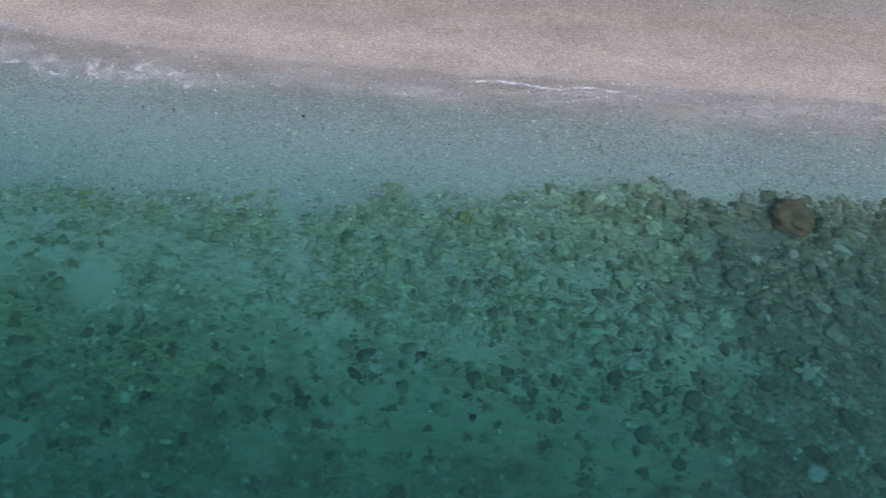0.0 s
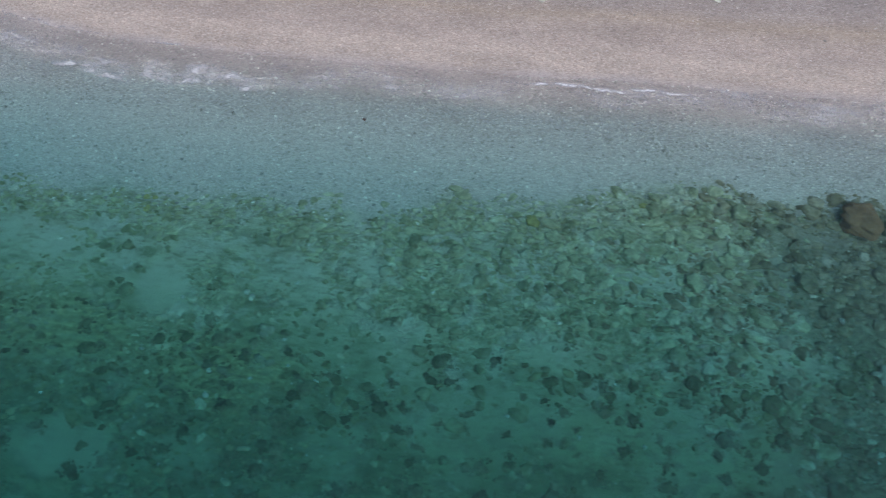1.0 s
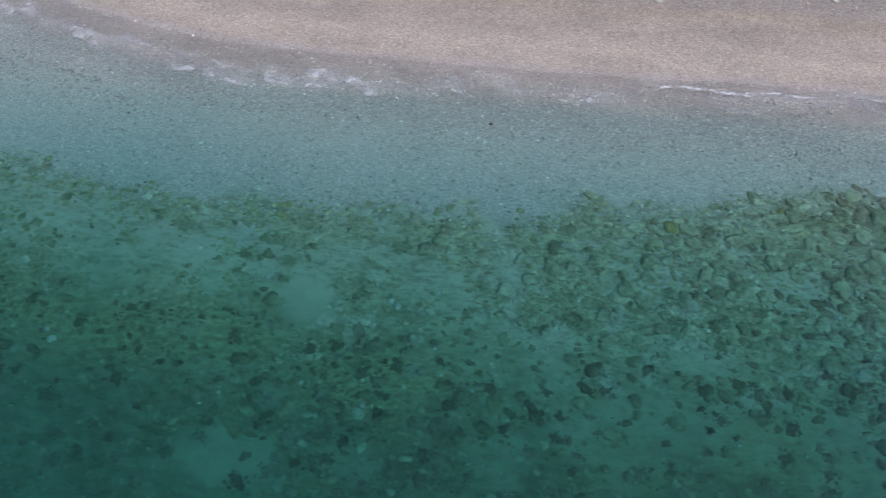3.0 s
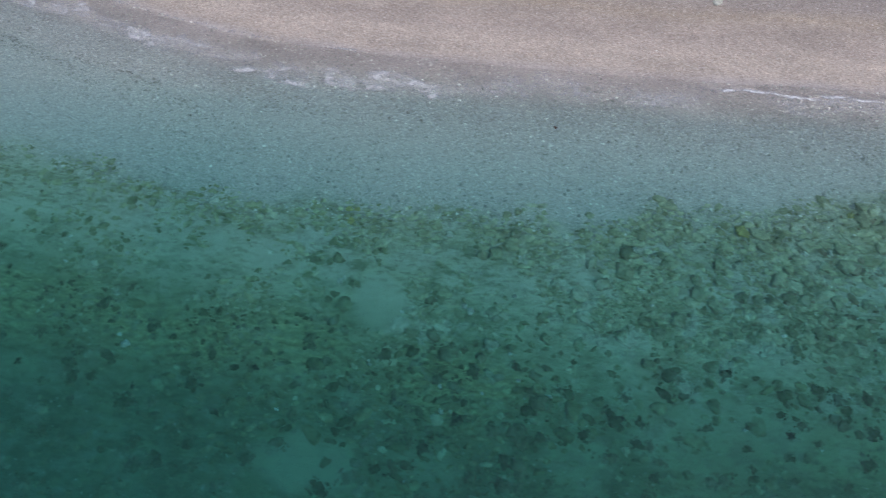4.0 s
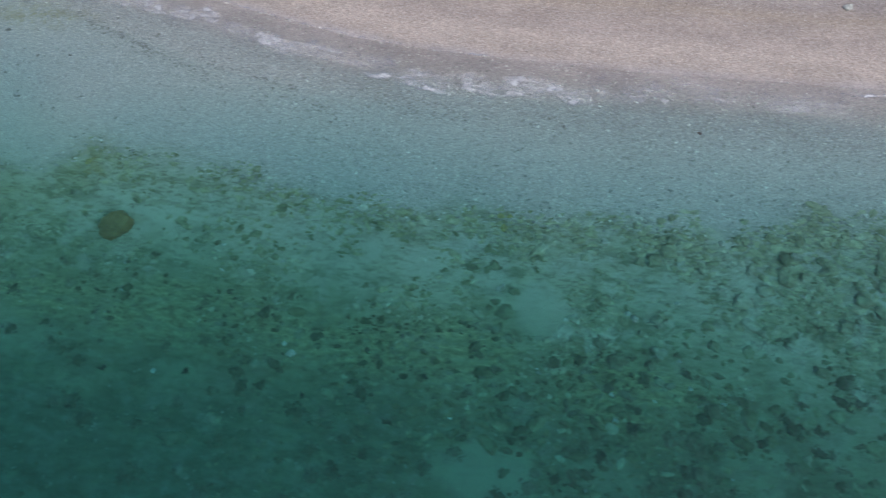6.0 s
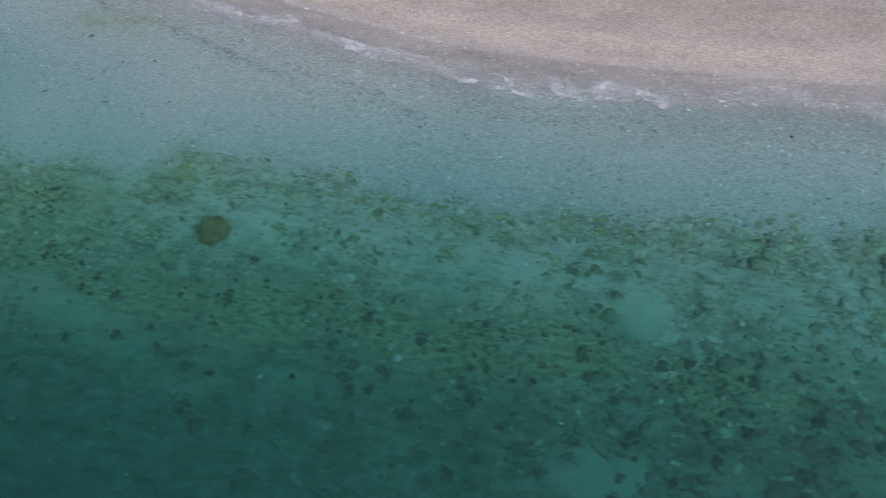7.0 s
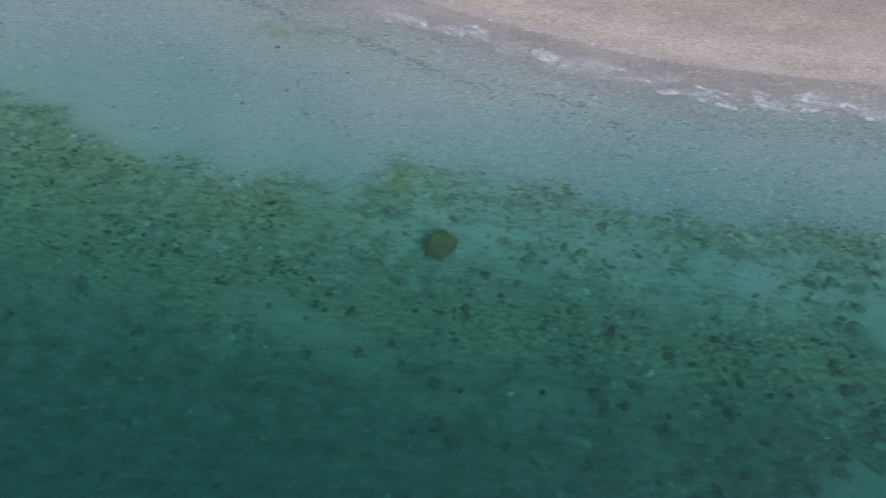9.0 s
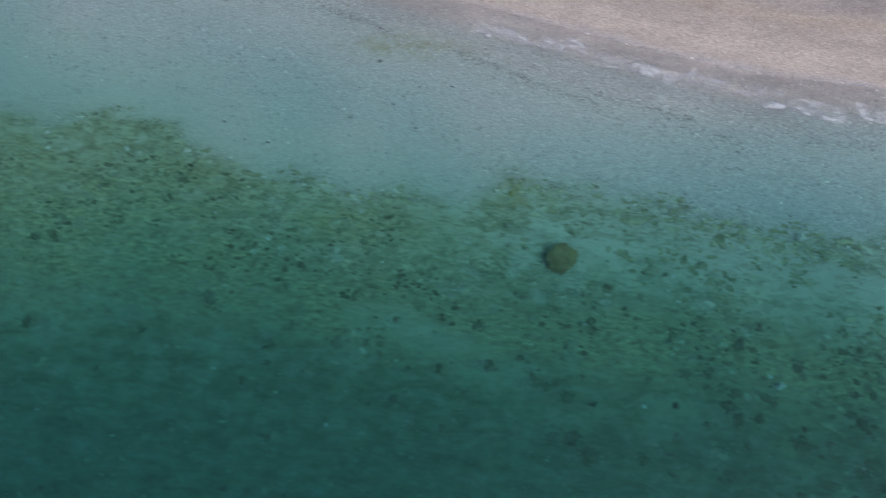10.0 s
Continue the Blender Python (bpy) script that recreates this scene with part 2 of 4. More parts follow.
OLIVE = [(0.0, (0.17, 0.168, 0.11)), (0.2, (0.28, 0.282, 0.19)), (0.6, (0.39, 0.398, 0.285)), (0.9, (0.50, 0.51, 0.38)), (1.0, (0.60, 0.60, 0.49))]
UMBER = [(0.0, (0.13, 0.11, 0.076)), (0.25, (0.21, 0.18, 0.125)), (0.65, (0.29, 0.25, 0.182)), (0.92, (0.30, 0.273, 0.22)), (1.0, (0.50, 0.475, 0.42))]
MOSS = [(0.0, (0.14, 0.15, 0.085)), (0.2, (0.24, 0.25, 0.15)), (0.6, (0.33, 0.345, 0.215)), (0.92, (0.44, 0.455, 0.30)), (1.0, (0.66, 0.66, 0.56))]
ROCK = rock_material("algae_covered_rock", [(0.0, (0.24, 0.245, 0.165)), (0.6, (0.36, 0.366, 0.26)), (1.0, (0.46, 0.466, 0.345))], False, 0.25, silt=0.75)
WEEDY_COBBLE = rock_material("weedy_cobble", [(0.0, (0.08, 0.092, 0.05)), (0.3, (0.15, 0.17, 0.092)), (0.7, (0.235, 0.26, 0.145)), (0.95, (0.34, 0.365, 0.225)), (1.0, (0.5, 0.52, 0.40))], True, 0.15)
COBBLE = rock_material("algae_covered_cobble", OLIVE, True, 0.42, silt=0.95)
BROWN_COBBLE = rock_material("brown_cobble", UMBER, True, 0.1, silt=0.3)
MOSSY_COBBLE = rock_material("mossy_cobble", MOSS, True, 0.5, silt=0.7)
DARK = rock_material("dark_weedy_rock", [(0.0, (0.06, 0.066, 0.04)), (0.45, (0.115, 0.119, 0.073)), (1.0, (0.21, 0.208, 0.138))], False, 0.15, silt=0.2)
UMBER_ROCK = rock_material("grey_brown_rock", [(0.0, (0.17, 0.146, 0.105)), (0.6, (0.26, 0.228, 0.17)), (1.0, (0.36, 0.322, 0.25))], False, 0.1, silt=0.3)
COBBLE_ALONE, BROWN_ALONE, MOSSY_ALONE = rock_material("olive_cobble", OLIVE, False, 0.42, silt=0.95), rock_material("umber_cobble", UMBER, False, 0.1, silt=0.3), rock_material("moss_cobble", MOSS, False, 0.5, silt=0.7)
SUNKEN = rock_material("silted_stone", [(0.0, (0.11, 0.125, 0.078)), (0.35, (0.17, 0.198, 0.12)), (0.8, (0.24, 0.28, 0.17)), (1.0, (0.33, 0.37, 0.25))], True, 0.25)
DULL = rock_material("dull_olive_rock", [(0.0, (0.13, 0.138, 0.085)), (1.0, (0.25, 0.26, 0.165))], False, 0.3)
FRINGE = rock_material("dark_weedy_rubble", [(0.0, (0.06, 0.065, 0.038)), (0.5, (0.12, 0.128, 0.078)), (1.0, (0.22, 0.23, 0.145))], True, 0.3, silt=0.3)
BLACK = rock_material("black_weedy_rock", [(0.0, (0.05, 0.053, 0.036)), (1.0, (0.085, 0.086, 0.058))])
DIM = rock_material("dim_weedy_rock", [(0.0, (0.07, 0.077, 0.045)), (1.0, (0.185, 0.194, 0.117))], False, 0.2, silt=0.2)
PALE = rock_material("bare_pale_rock", [(0.0, (0.50, 0.50, 0.45)), (1.0, (0.78, 0.78, 0.72))])
YELLOW = rock_material("yellow_algae_rock", [(0.0, (0.32, 0.31, 0.13)), (1.0, (0.42, 0.40, 0.18))])
BROWN = rock_material("brown_rock", [(0.0, (0.225, 0.132, 0.078)), (1.0, (0.24, 0.142, 0.085))])
RED = rock_material("red_stone", [(0.0, (0.11, 0.055, 0.045)), (1.0, (0.14, 0.07, 0.055))])
GREY = rock_material("grey_stone", [(0.0, (0.17, 0.155, 0.145)), (1.0, (0.28, 0.265, 0.245))])
OCHRE = rock_material("ochre_rock", [(0.0, (0.26, 0.195, 0.085)), (1.0, (0.28, 0.21, 0.095))])
PEBBLE = rock_material("loose_pebbles", [(0.0, (0.24, 0.20, 0.185)), (0.25, (0.34, 0.29, 0.265)), (0.6, (0.43, 0.375, 0.345)), (0.88, (0.53, 0.48, 0.45)), (1.0, (0.75, 0.72, 0.69))], True)
WET_PEBBLE = rock_material("wet_pebbles", [(0.0, (0.27, 0.27, 0.26)), (0.2, (0.36, 0.355, 0.345)), (0.65, (0.45, 0.44, 0.425)), (0.9, (0.56, 0.555, 0.54)), (1.0, (0.78, 0.78, 0.76))], True)
DARK_PEBBLE = rock_material("dark_pebbles", [(0.0, (0.22, 0.215, 0.21)), (0.7, (0.32, 0.31, 0.30)), (1.0, (0.42, 0.41, 0.39))], True)
PALE_CHIP = rock_material("white_chips", [(0.0, (0.38, 0.38, 0.33)), (0.7, (0.55, 0.55, 0.50)), (1.0, (0.78, 0.78, 0.74))], True)

# ---- plan of the shore ----
SWASH = [(-60, 15.5), (-40, 11.4), (-30, 8.4), (-24, 6.5), (-20, 5.25), (-18, 4.65), (-16, 4.15), (-13.5, 3.5), (-11, 3.2), (-7, 3.0), (-3, 3.0), (1, 3.05), (4, 3.15), (8, 3.1), (13, 3.2), (30, 3.6), (60, 5.0)]
REEF = [(-60, 4.0), (-40, 1.0), (-34.4, 0.05), (-32.9, -0.3), (-31.1, 0.15), (-29.2, 0.05), (-28.6, -0.95), (-27, -1.4), (-24.6, -1.55), (-23.7, -2.0), (-22.6, -1.55), (-21.0, -1.75), (-19.7, -0.95), (-17.3, -1.05), (-15.4, -1.45), (-13, -1.75), (-11.5, -2.05), (-9.6, -1.75), (-7.6, -1.85), (-4.4, -1.65), (-3.3, -2.0), (-1.8, -1.6), (-0.9, -0.8), (-0.2, -1.45), (0.8, -1.1), (2.3, -0.9), (4.0, -0.3), (5.3, -0.25), (7, -0.5), (9, -0.3), (12, -0.15), (30, 0.3), (60, 1.0)]


STEP = [(-34, 7.4), (-26, 5.1), (-23.2, 4.0), (-21, 3.15), (-19.2, 2.5), (-17.5, 1.92), (-15.8, 1.5), (-14.2, 1.1), (-12.6, 1.0), (-8, 0.9), (2, 0.9)]


def along(table, x):
    return np.interp(x, [a for a, b in table], [b for a, b in table])


def soft_step(v, lo, hi):
    s = np.clip((v - lo) / (hi - lo), 0, 1)
    return s * s * (3 - 2 * s)


def waves(x, y, scale, seed):
    """Smooth uneven values between about -1 and 1 from a few crossed sines."""
    rng = np.random.RandomState(seed)
    total = 0
    for k in range(7):
        a, f, ph = rng.uniform(0, math.tau), scale * rng.uniform(0.5, 1.9), rng.uniform(0, math.tau)
        total = total + np.sin((x * math.cos(a) + y * math.sin(a)) * f + ph)
    return total / 3.2


def inland_of(x, y):
    return y - along(SWASH, x)


def height(x, y):
    d = inland_of(x, y)
    bed = np.minimum(0.12 * (y - 3.6), WATER + 0.055 * d)
    bed = np.maximum(bed, -2.6 + 0.02 * np.maximum(y, -40))
    beach = WATER + 0.13 * np.clip(d, 0, 12) + 0.03 * np.clip(d - 12, 0, 600)
    beach = beach + 0.035 * np.exp(-((d - 1.0) / 0.5) ** 2)
    ledge = y - along(STEP, x)
    bed = bed - 0.05 * soft_step(-ledge, -0.12, 0.12) * soft_step(-x, 8, 13) * soft_step(x, -34, -28)
    bed = bed - 0.3 * soft_step(-y, 6, 11) * soft_step(-x, 11, 22)
    rough = 0.05 * waves(x, y, 1.1, 3) * soft_step(-d, 3.5, 6)
    bed = WATER + 1.45 * (bed + rough - WATER)
    return np.where(d > 0, beach, bed)


# bare sand, with how bare it is
SAND = [(-7.65, -4.45, 0.68, 0.70, 0.97), (-9.4, -2.9, 0.6, 0.35, 0.7), (-7.0, -3.2, 0.5, 0.3, 0.6), (-1.0, -2.4, 0.5, 0.35, 0.6), (8.6, -1.35, 0.4, 0.3, 0.7), (7.4, -4.8, 1.1, 0.5, 0.75), (6.0, -7.1, 1.4, 0.8, 0.75), (2.4, -6.6, 1.4, 0.7, 0.7), (0.3, -7.9, 1.7, 0.7, 0.55), (-3.7, -4.9, 0.9, 1.1, 0.55), (3.9, -3.2, 0.9, 0.5, 0.65), (-1.6, -5.2, 0.8, 0.8, 0.7), (0.6, -3.3, 1.1, 0.5, 0.65), (-2.6, -3.2, 0.7, 0.5, 0.6), (1.9, -4.9, 0.9, 0.5, 0.6), (-8.6, -8.6, 1.8, 0.6, 0.6)]
SAND += [(-11.2, -3.8, 1.6, 1.0, 0.5), (-15.2, -3.2, 2.4, 1.1, 0.55), (-13.2, -3.0, 1.6, 0.7, 0.4), (-18.4, -3.0, 1.6, 0.9, 0.5), (-5.0, -3.7, 1.0, 0.6, 0.4)]
# clean sand lying in the deeper water
CLEAN = [(-6.0, -7.9, 0.86, 0.43, 0.6), (-2.7, -7.5, 0.75, 0.72, 0.5), (0.1, -6.7, 1.86, 0.87, 0.55), (1.1, -5.0, 1.42, 0.38, 0.4), (7.1, -4.4, 0.9, 0.6, 0.42), (8.0, -5.7, 0.54, 0.56, 0.5), (6.7, -7.0, 0.71, 0.56, 0.6), (4.7, -6.6, 1.08, 1.13, 0.5), (-8.7, -8.0, 1.2, 0.62, 0.9), (-10.7, -3.45, 0.42, 0.36, 0.7)]
CLEAN += [(-8.8, -3.7, 0.42, 0.49, 0.7), (-15.4, -6.8, 1.3, 0.42, 0.5), (-22.7, -5.25, 0.95, 0.5, 0.65), (-20.0, -6.1, 1.04, 0.5, 0.5), (-18.3, -7.0, 1.03, 0.36, 0.4), (-21.5, -5.6, 1.07, 0.47, 0.7)]
SAND += CLEAN
# mats of dense weed; the last two also carry painted-in lens vignetting
MATS = [(-16.2, -5.3, 2.4, 0.9), (-12.2, -5.6, 2.2, 0.75), (-9.3, -5.6, 1.1, 0.9), (-20.2, -5.3, 2.2, 0.75), (-23.5, -4.9, 2.2, 0.9), (-27.0, -4.4, 2.4, 1.1), (-31.0, -3.8, 3.0, 1.6), (-5.7, -6.1, 1.6, 0.9), (-24.0, -2.9, 2.4, 0.5), (5.0, -1.2, 1.2, 0.5), (-29.5, -2.6, 2.6, 1.2), (-33.5, -3.4, 3.0, 2.4)]


def ellipses(x, y, spots):
    total = 0 * x
    for cx, cy, rx, ry in spots:
        total = np.maximum(total, np.exp(-(((x - cx) / rx) ** 2 + ((y - cy) / ry) ** 2) - 0.35 * waves(x, y, 3, 71)))
    return np.clip(1.25 * total, 0, 1)


def clean_sand(x, y):
    total = 0 * x
    for cx, cy, rx, ry, strength in CLEAN:
        total = np.maximum(total, strength * (1 - soft_step(((x - cx) / rx) ** 2 + ((y - cy) / ry) ** 2 + 0.5 * waves(x, y, 3.5, 23), 0.2, 1.7)))
    return total


def weed_mat(x, y):
    return ellipses(x, y, MATS)


def brown_ground(x, y):
    """The dark brown stony ground at the eastern end."""
    limit = np.interp(y, [-9, -7.6, -6.8, -5.8, -4.6, -3.6, -1.5, 0], [6.5, 6.6, 7.0, 8.0, 7.9, 7.3, 7.0, 8.2])
    return soft_step(x - limit + 0.45 * waves(x, y, 2.2, 91), -2.1, 1.7) * soft_step(along(REEF, x) - y, -0.2, 0.6)


def rockiness(x, y):
    """How much of the seabed is covered with cobbles."""
    edge = along(REEF, x) - y + 0.18 * waves(x, y, 4, 31)
    r = soft_step(edge, -0.35, 0.4)
    r = r * (1.0 - 0.68 * soft_step(edge, 2.8, 5.5) * soft_step(-x, -8, -4))
    r = r * np.interp(x, [-18, -12, -5], [0.55, 0.62, 1.0]) * (1 - 0.6 * weed_mat(x, y) * soft_step(-x, 6, 9)) * (0.58 + 0.55 * brown_ground(x, y) + 0.62 * waves(x, y, 1.3, 11) + 0.5 * waves(x, y, 3.4, 12))
    r = r * (1.0 - 0.6 * soft_step(edge, 3.5, 5.5) * soft_step(-x, 8, 14))
    for cx, cy, rx, ry, strength in SAND:
        q = ((x - cx) / rx) ** 2 + ((y - cy) / ry) ** 2
        r = r * (1 - strength * (1 - soft_step(q + 0.3 * waves(x, y, 4, 21), 0.4, 1.8)))
    return np.clip(r, 0, 1)


def reef_bed(x, y):
    """The stony seabed beyond the gravel, apart from its one bare patch of sand."""
    edge = along(REEF, x) - y + 0.18 * waves(x, y, 4, 31)
    cx, cy, rx, ry, strength = SAND[0]
    bare = soft_step(((x - cx) / rx) ** 2 + ((y - cy) / ry) ** 2 + 0.6 * waves(x, y, 5, 22), 0.5, 1.6)
    bare = 0.2 + 0.8 * bare
    for cx, cy, rx, ry, strength in SAND[1:]:
        q = ((x - cx) / rx) ** 2 + ((y - cy) / ry) ** 2
        bare = bare * (1 - 0.5 * strength * (1 - soft_step(q + 0.3 * waves(x, y, 4, 21), 0.4, 1.8)))
    return soft_step(edge, -0.5, 0.5) * bare


def algae_film(x, y):
    """Algae over the seabed itself: a closed mat to the west, thinner among the big cobbles to the east."""
    edge = along(REEF, x) - y + 0.2 * waves(x, y, 4, 31)
    f = soft_step(edge, -0.3, 0.6) * np.interp(x, [-32, -14, -8, 10], [1.15, 1.0, 0.72, 0.36])
    f = f * (1 - 0.55 * (1 - soft_step(edge, 1.2, 2.6)) * soft_step(x, -23, -20.5) * soft_step(-x, 11, 14))
    f = f * (1 - 0.2 * soft_step(edge, 3.0, 6.0)) + 0.3 * soft_step(edge, 1.8, 3.8) + 0.25 * waves(x, y, 0.9, 61) * soft_step(edge, 0, 1)
    for cx, cy, rx, ry, strength in SAND:
        q = ((x - cx) / rx) ** 2 + ((y - cy) / ry) ** 2
        f = f * (1 - strength * (1 - soft_step(q + 0.3 * waves(x, y, 4, 21), 0.4, 1.8)))
    return np.clip(f, 0, 1)


# ---- ground and water ----
def spaced(lo, hi, step, far_lo, far_hi):
    """Even steps over the part that is passed over, widening towards the horizon."""
    mid = list(np.arange(lo, hi + step / 2, step))
    left, right, s = [], [], step
    v = lo
    while v > far_lo:
        s *= 1.35
        v -= s
        left.append(max(v, far_lo))
    s, v = step, hi
    while v < far_hi:
        s *= 1.35
        v += s
        right.append(min(v, far_hi))
    return np.array(left[::-1] + mid + right)


def sheet(name, xs, ys, zf, material, **attributes):
    gx, gy = np.meshgrid(xs, ys)
    gx, gy = gx.ravel(), gy.ravel()
    me = bpy.data.meshes.new(name)
    w, h = len(xs), len(ys)
    i = (np.arange(h - 1)[:, None] * w + np.arange(w - 1)[None]).ravel()
    faces = np.stack([i, i + 1, i + w + 1, i + w], 1)
    me.from_pydata(np.stack([gx, gy, zf(gx, gy)], 1).tolist(), [], faces.tolist())
    for key, f in attributes.items():
        me.attributes.new(key, "FLOAT", "POINT").data.foreach_set("value", np.asarray(f(gx, gy), np.float32))
    me.shade_smooth()
    me.materials.append(material)
    return new(name, me)


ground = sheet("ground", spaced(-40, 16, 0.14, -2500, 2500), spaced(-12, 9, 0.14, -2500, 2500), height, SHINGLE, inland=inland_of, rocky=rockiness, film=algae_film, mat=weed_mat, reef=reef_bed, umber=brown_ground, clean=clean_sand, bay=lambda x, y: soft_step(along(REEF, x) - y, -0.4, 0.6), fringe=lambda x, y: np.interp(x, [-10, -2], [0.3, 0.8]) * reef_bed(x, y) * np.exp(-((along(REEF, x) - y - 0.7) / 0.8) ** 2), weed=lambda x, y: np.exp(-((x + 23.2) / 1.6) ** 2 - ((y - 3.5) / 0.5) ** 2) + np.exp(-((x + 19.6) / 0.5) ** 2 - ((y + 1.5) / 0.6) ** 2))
tagged(ground, "pinkish grey shingle beach running down into a gravel seabed", "ground", kind="structure")
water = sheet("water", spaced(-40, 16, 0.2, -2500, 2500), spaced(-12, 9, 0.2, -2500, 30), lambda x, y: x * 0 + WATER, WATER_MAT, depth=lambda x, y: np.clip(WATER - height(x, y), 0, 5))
water.visible_shadow = False
tagged(water, "clear shallow turquoise sea water with faint ripples", "water", kind="structure")


# ---- stones ----
def stone_shape(seed, detail, flat=0.6, lumps=0.38, facets=7):
    bm = bmesh.new()
    bmesh.ops.create_icosphere(bm, subdivisions=detail, radius=0.5)
    rng = random.Random(seed)
    off = Vector((rng.uniform(0, 50), rng.uniform(0, 50), rng.uniform(0, 50)))
    sx, sy = rng.uniform(0.85, 1.2), rng.uniform(0.75, 1.0)
    cuts = [(Vector((rng.gauss(0, 1), rng.gauss(0, 1), rng.gauss(0, 0.7))).normalized(), rng.uniform(0.28, 0.43)) for _ in range(facets)]
    for v in bm.verts:
        d = v.co.normalized()
        r = 0.5 + lumps * 0.5 * noise.noise(d * 1.3 + off) + lumps * 0.3 * noise.noise(d * 3.4 + off)
        for n, limit in cuts:
            r = min(r, limit / max(d.dot(n), 0.3)) if d.dot(n) > 0.3 else r
        v.co = Vector((d.x * r * sx, d.y * r * sy, d.z * r * flat))
    return bm


def stone_mesh(name, seed, detail, material, flat=0.6, lumps=0.28, facets=7):
    bm = stone_shape(seed, detail, flat, lumps, facets)
    me = bpy.data.meshes.new(name)
    bm.to_mesh(me)
    bm.free()
    me.shade_smooth()
    me.materials.append(material)
    return me


def set_stone(name, me, x, y, size, turn, sink=0.3, tilt=(0, 0), tall=1.0):
    """A stone bedded in the ground by a part of its height."""
    ob = new(name, me)
    low = min(v.co.z for v in me.vertices) * size * tall
    z = float(height(np.array([x]), np.array([y]))[0])
    ob.matrix_basis = Matrix.LocRotScale((x, y, z - low * (1 - 2 * sink)), Euler((tilt[0], tilt[1], turn)), (size, size, size * tall))
    return ob


class Spacing:
    """Keeps stones from lying inside one another."""

    def __init__(self):
        self.grid = {}

    def free(self, x, y, r, overlap=0.8):
        i, j = int(x // 0.8), int(y // 0.8)
        for a in range(i - 1, i + 2):
            for b in range(j - 1, j + 2):
                for px, py, pr in self.grid.get((a, b), ()):
                    if (px - x) ** 2 + (py - y) ** 2 < ((pr + r) * overlap) ** 2:
                        return False
        return True

    def add(self, x, y, r):
        self.grid.setdefault((int(x // 0.8), int(y // 0.8)), []).append((x, y, r))


taken = Spacing()
rng = random.Random(7)


def clump_mesh(seed, material):
    """A rock of two to four lobes that have grown into one another."""
    pick, lobes = random.Random(seed), bmesh.new()
    for k in range(pick.choice((2, 3, 3, 4))):
        lobe = stone_shape(seed * 7 + k, 2, 0.42 + 0.1 * pick.random(), 0.6)
        size, a, out = (0.8 if k == 0 else pick.uniform(0.35, 0.6)), pick.uniform(0, math.tau), (0 if k == 0 else pick.uniform(0.25, 0.42))
        lobe.transform(Matrix.Translation((out * math.cos(a), out * math.sin(a), -0.04 * k)) @ Matrix.Rotation(a, 4, "Z") @ Matrix.Scale(size, 4))
        part_mesh = bpy.data.meshes.new("lobe")
        lobe.to_mesh(part_mesh)
        lobe.free()
        lobes.from_mesh(part_mesh)
        bpy.data.meshes.remove(part_mesh)
    me = bpy.data.meshes.new("rock")
    lobes.to_mesh(me)
    lobes.free()
    me.shade_smooth()
    me.materials.append(material)
    return me


SHAPES = {m.name: [stone_mesh("stone", 10 * k + s, 3, m, flat=0.26 + 0.03 * s, lumps=0.7) for s in range(8)] for k, m in enumerate((ROCK, PALE, YELLOW, RED, GREY, UMBER_ROCK))}
SHAPES[DARK.name] = [clump_mesh(400 + k, DARK) for k in range(14)]
SHAPES[BLACK.name] = [clump_mesh(400 + k, BLACK) for k in range(6)]
SHAPES[DIM.name] = [clump_mesh(400 + k, DIM) for k in range(14)]
SHAPES[DULL.name] = [clump_mesh(400 + k, DULL) for k in range(14)]


def placed(spots, material, name, label, category, group, sink=0.3, tall=1.0):
    for x, y, size in spots:
        size = size * (0.62 if material is ROCK and x < -5 else 1.18 if material in (DARK, DIM) else 0.85 if material is BLACK else 1.0)
        ob = set_stone(name, rng.choice(SHAPES[material.name]), x, y, size, rng.uniform(0, math.tau), sink, (rng.uniform(-0.15, 0.15), rng.uniform(-0.15, 0.15)), tall)
        tagged(ob, label, category, group)
        taken.add(x, y, size * 0.45 + 0.05 * (tall > 1))


# the large boulders
slab = stone_mesh("boulder", 312, 5, BROWN, 0.72, 0.34, 3)
slab.transform(Matrix.Rotation(0.4, 4, "Z"))
slab.transform(Matrix.Diagonal((1.3, 0.98, 0.95, 1)))
big = set_stone("boulder", slab, 9.27, -0.80, 1.0, 0.0, 0.29)


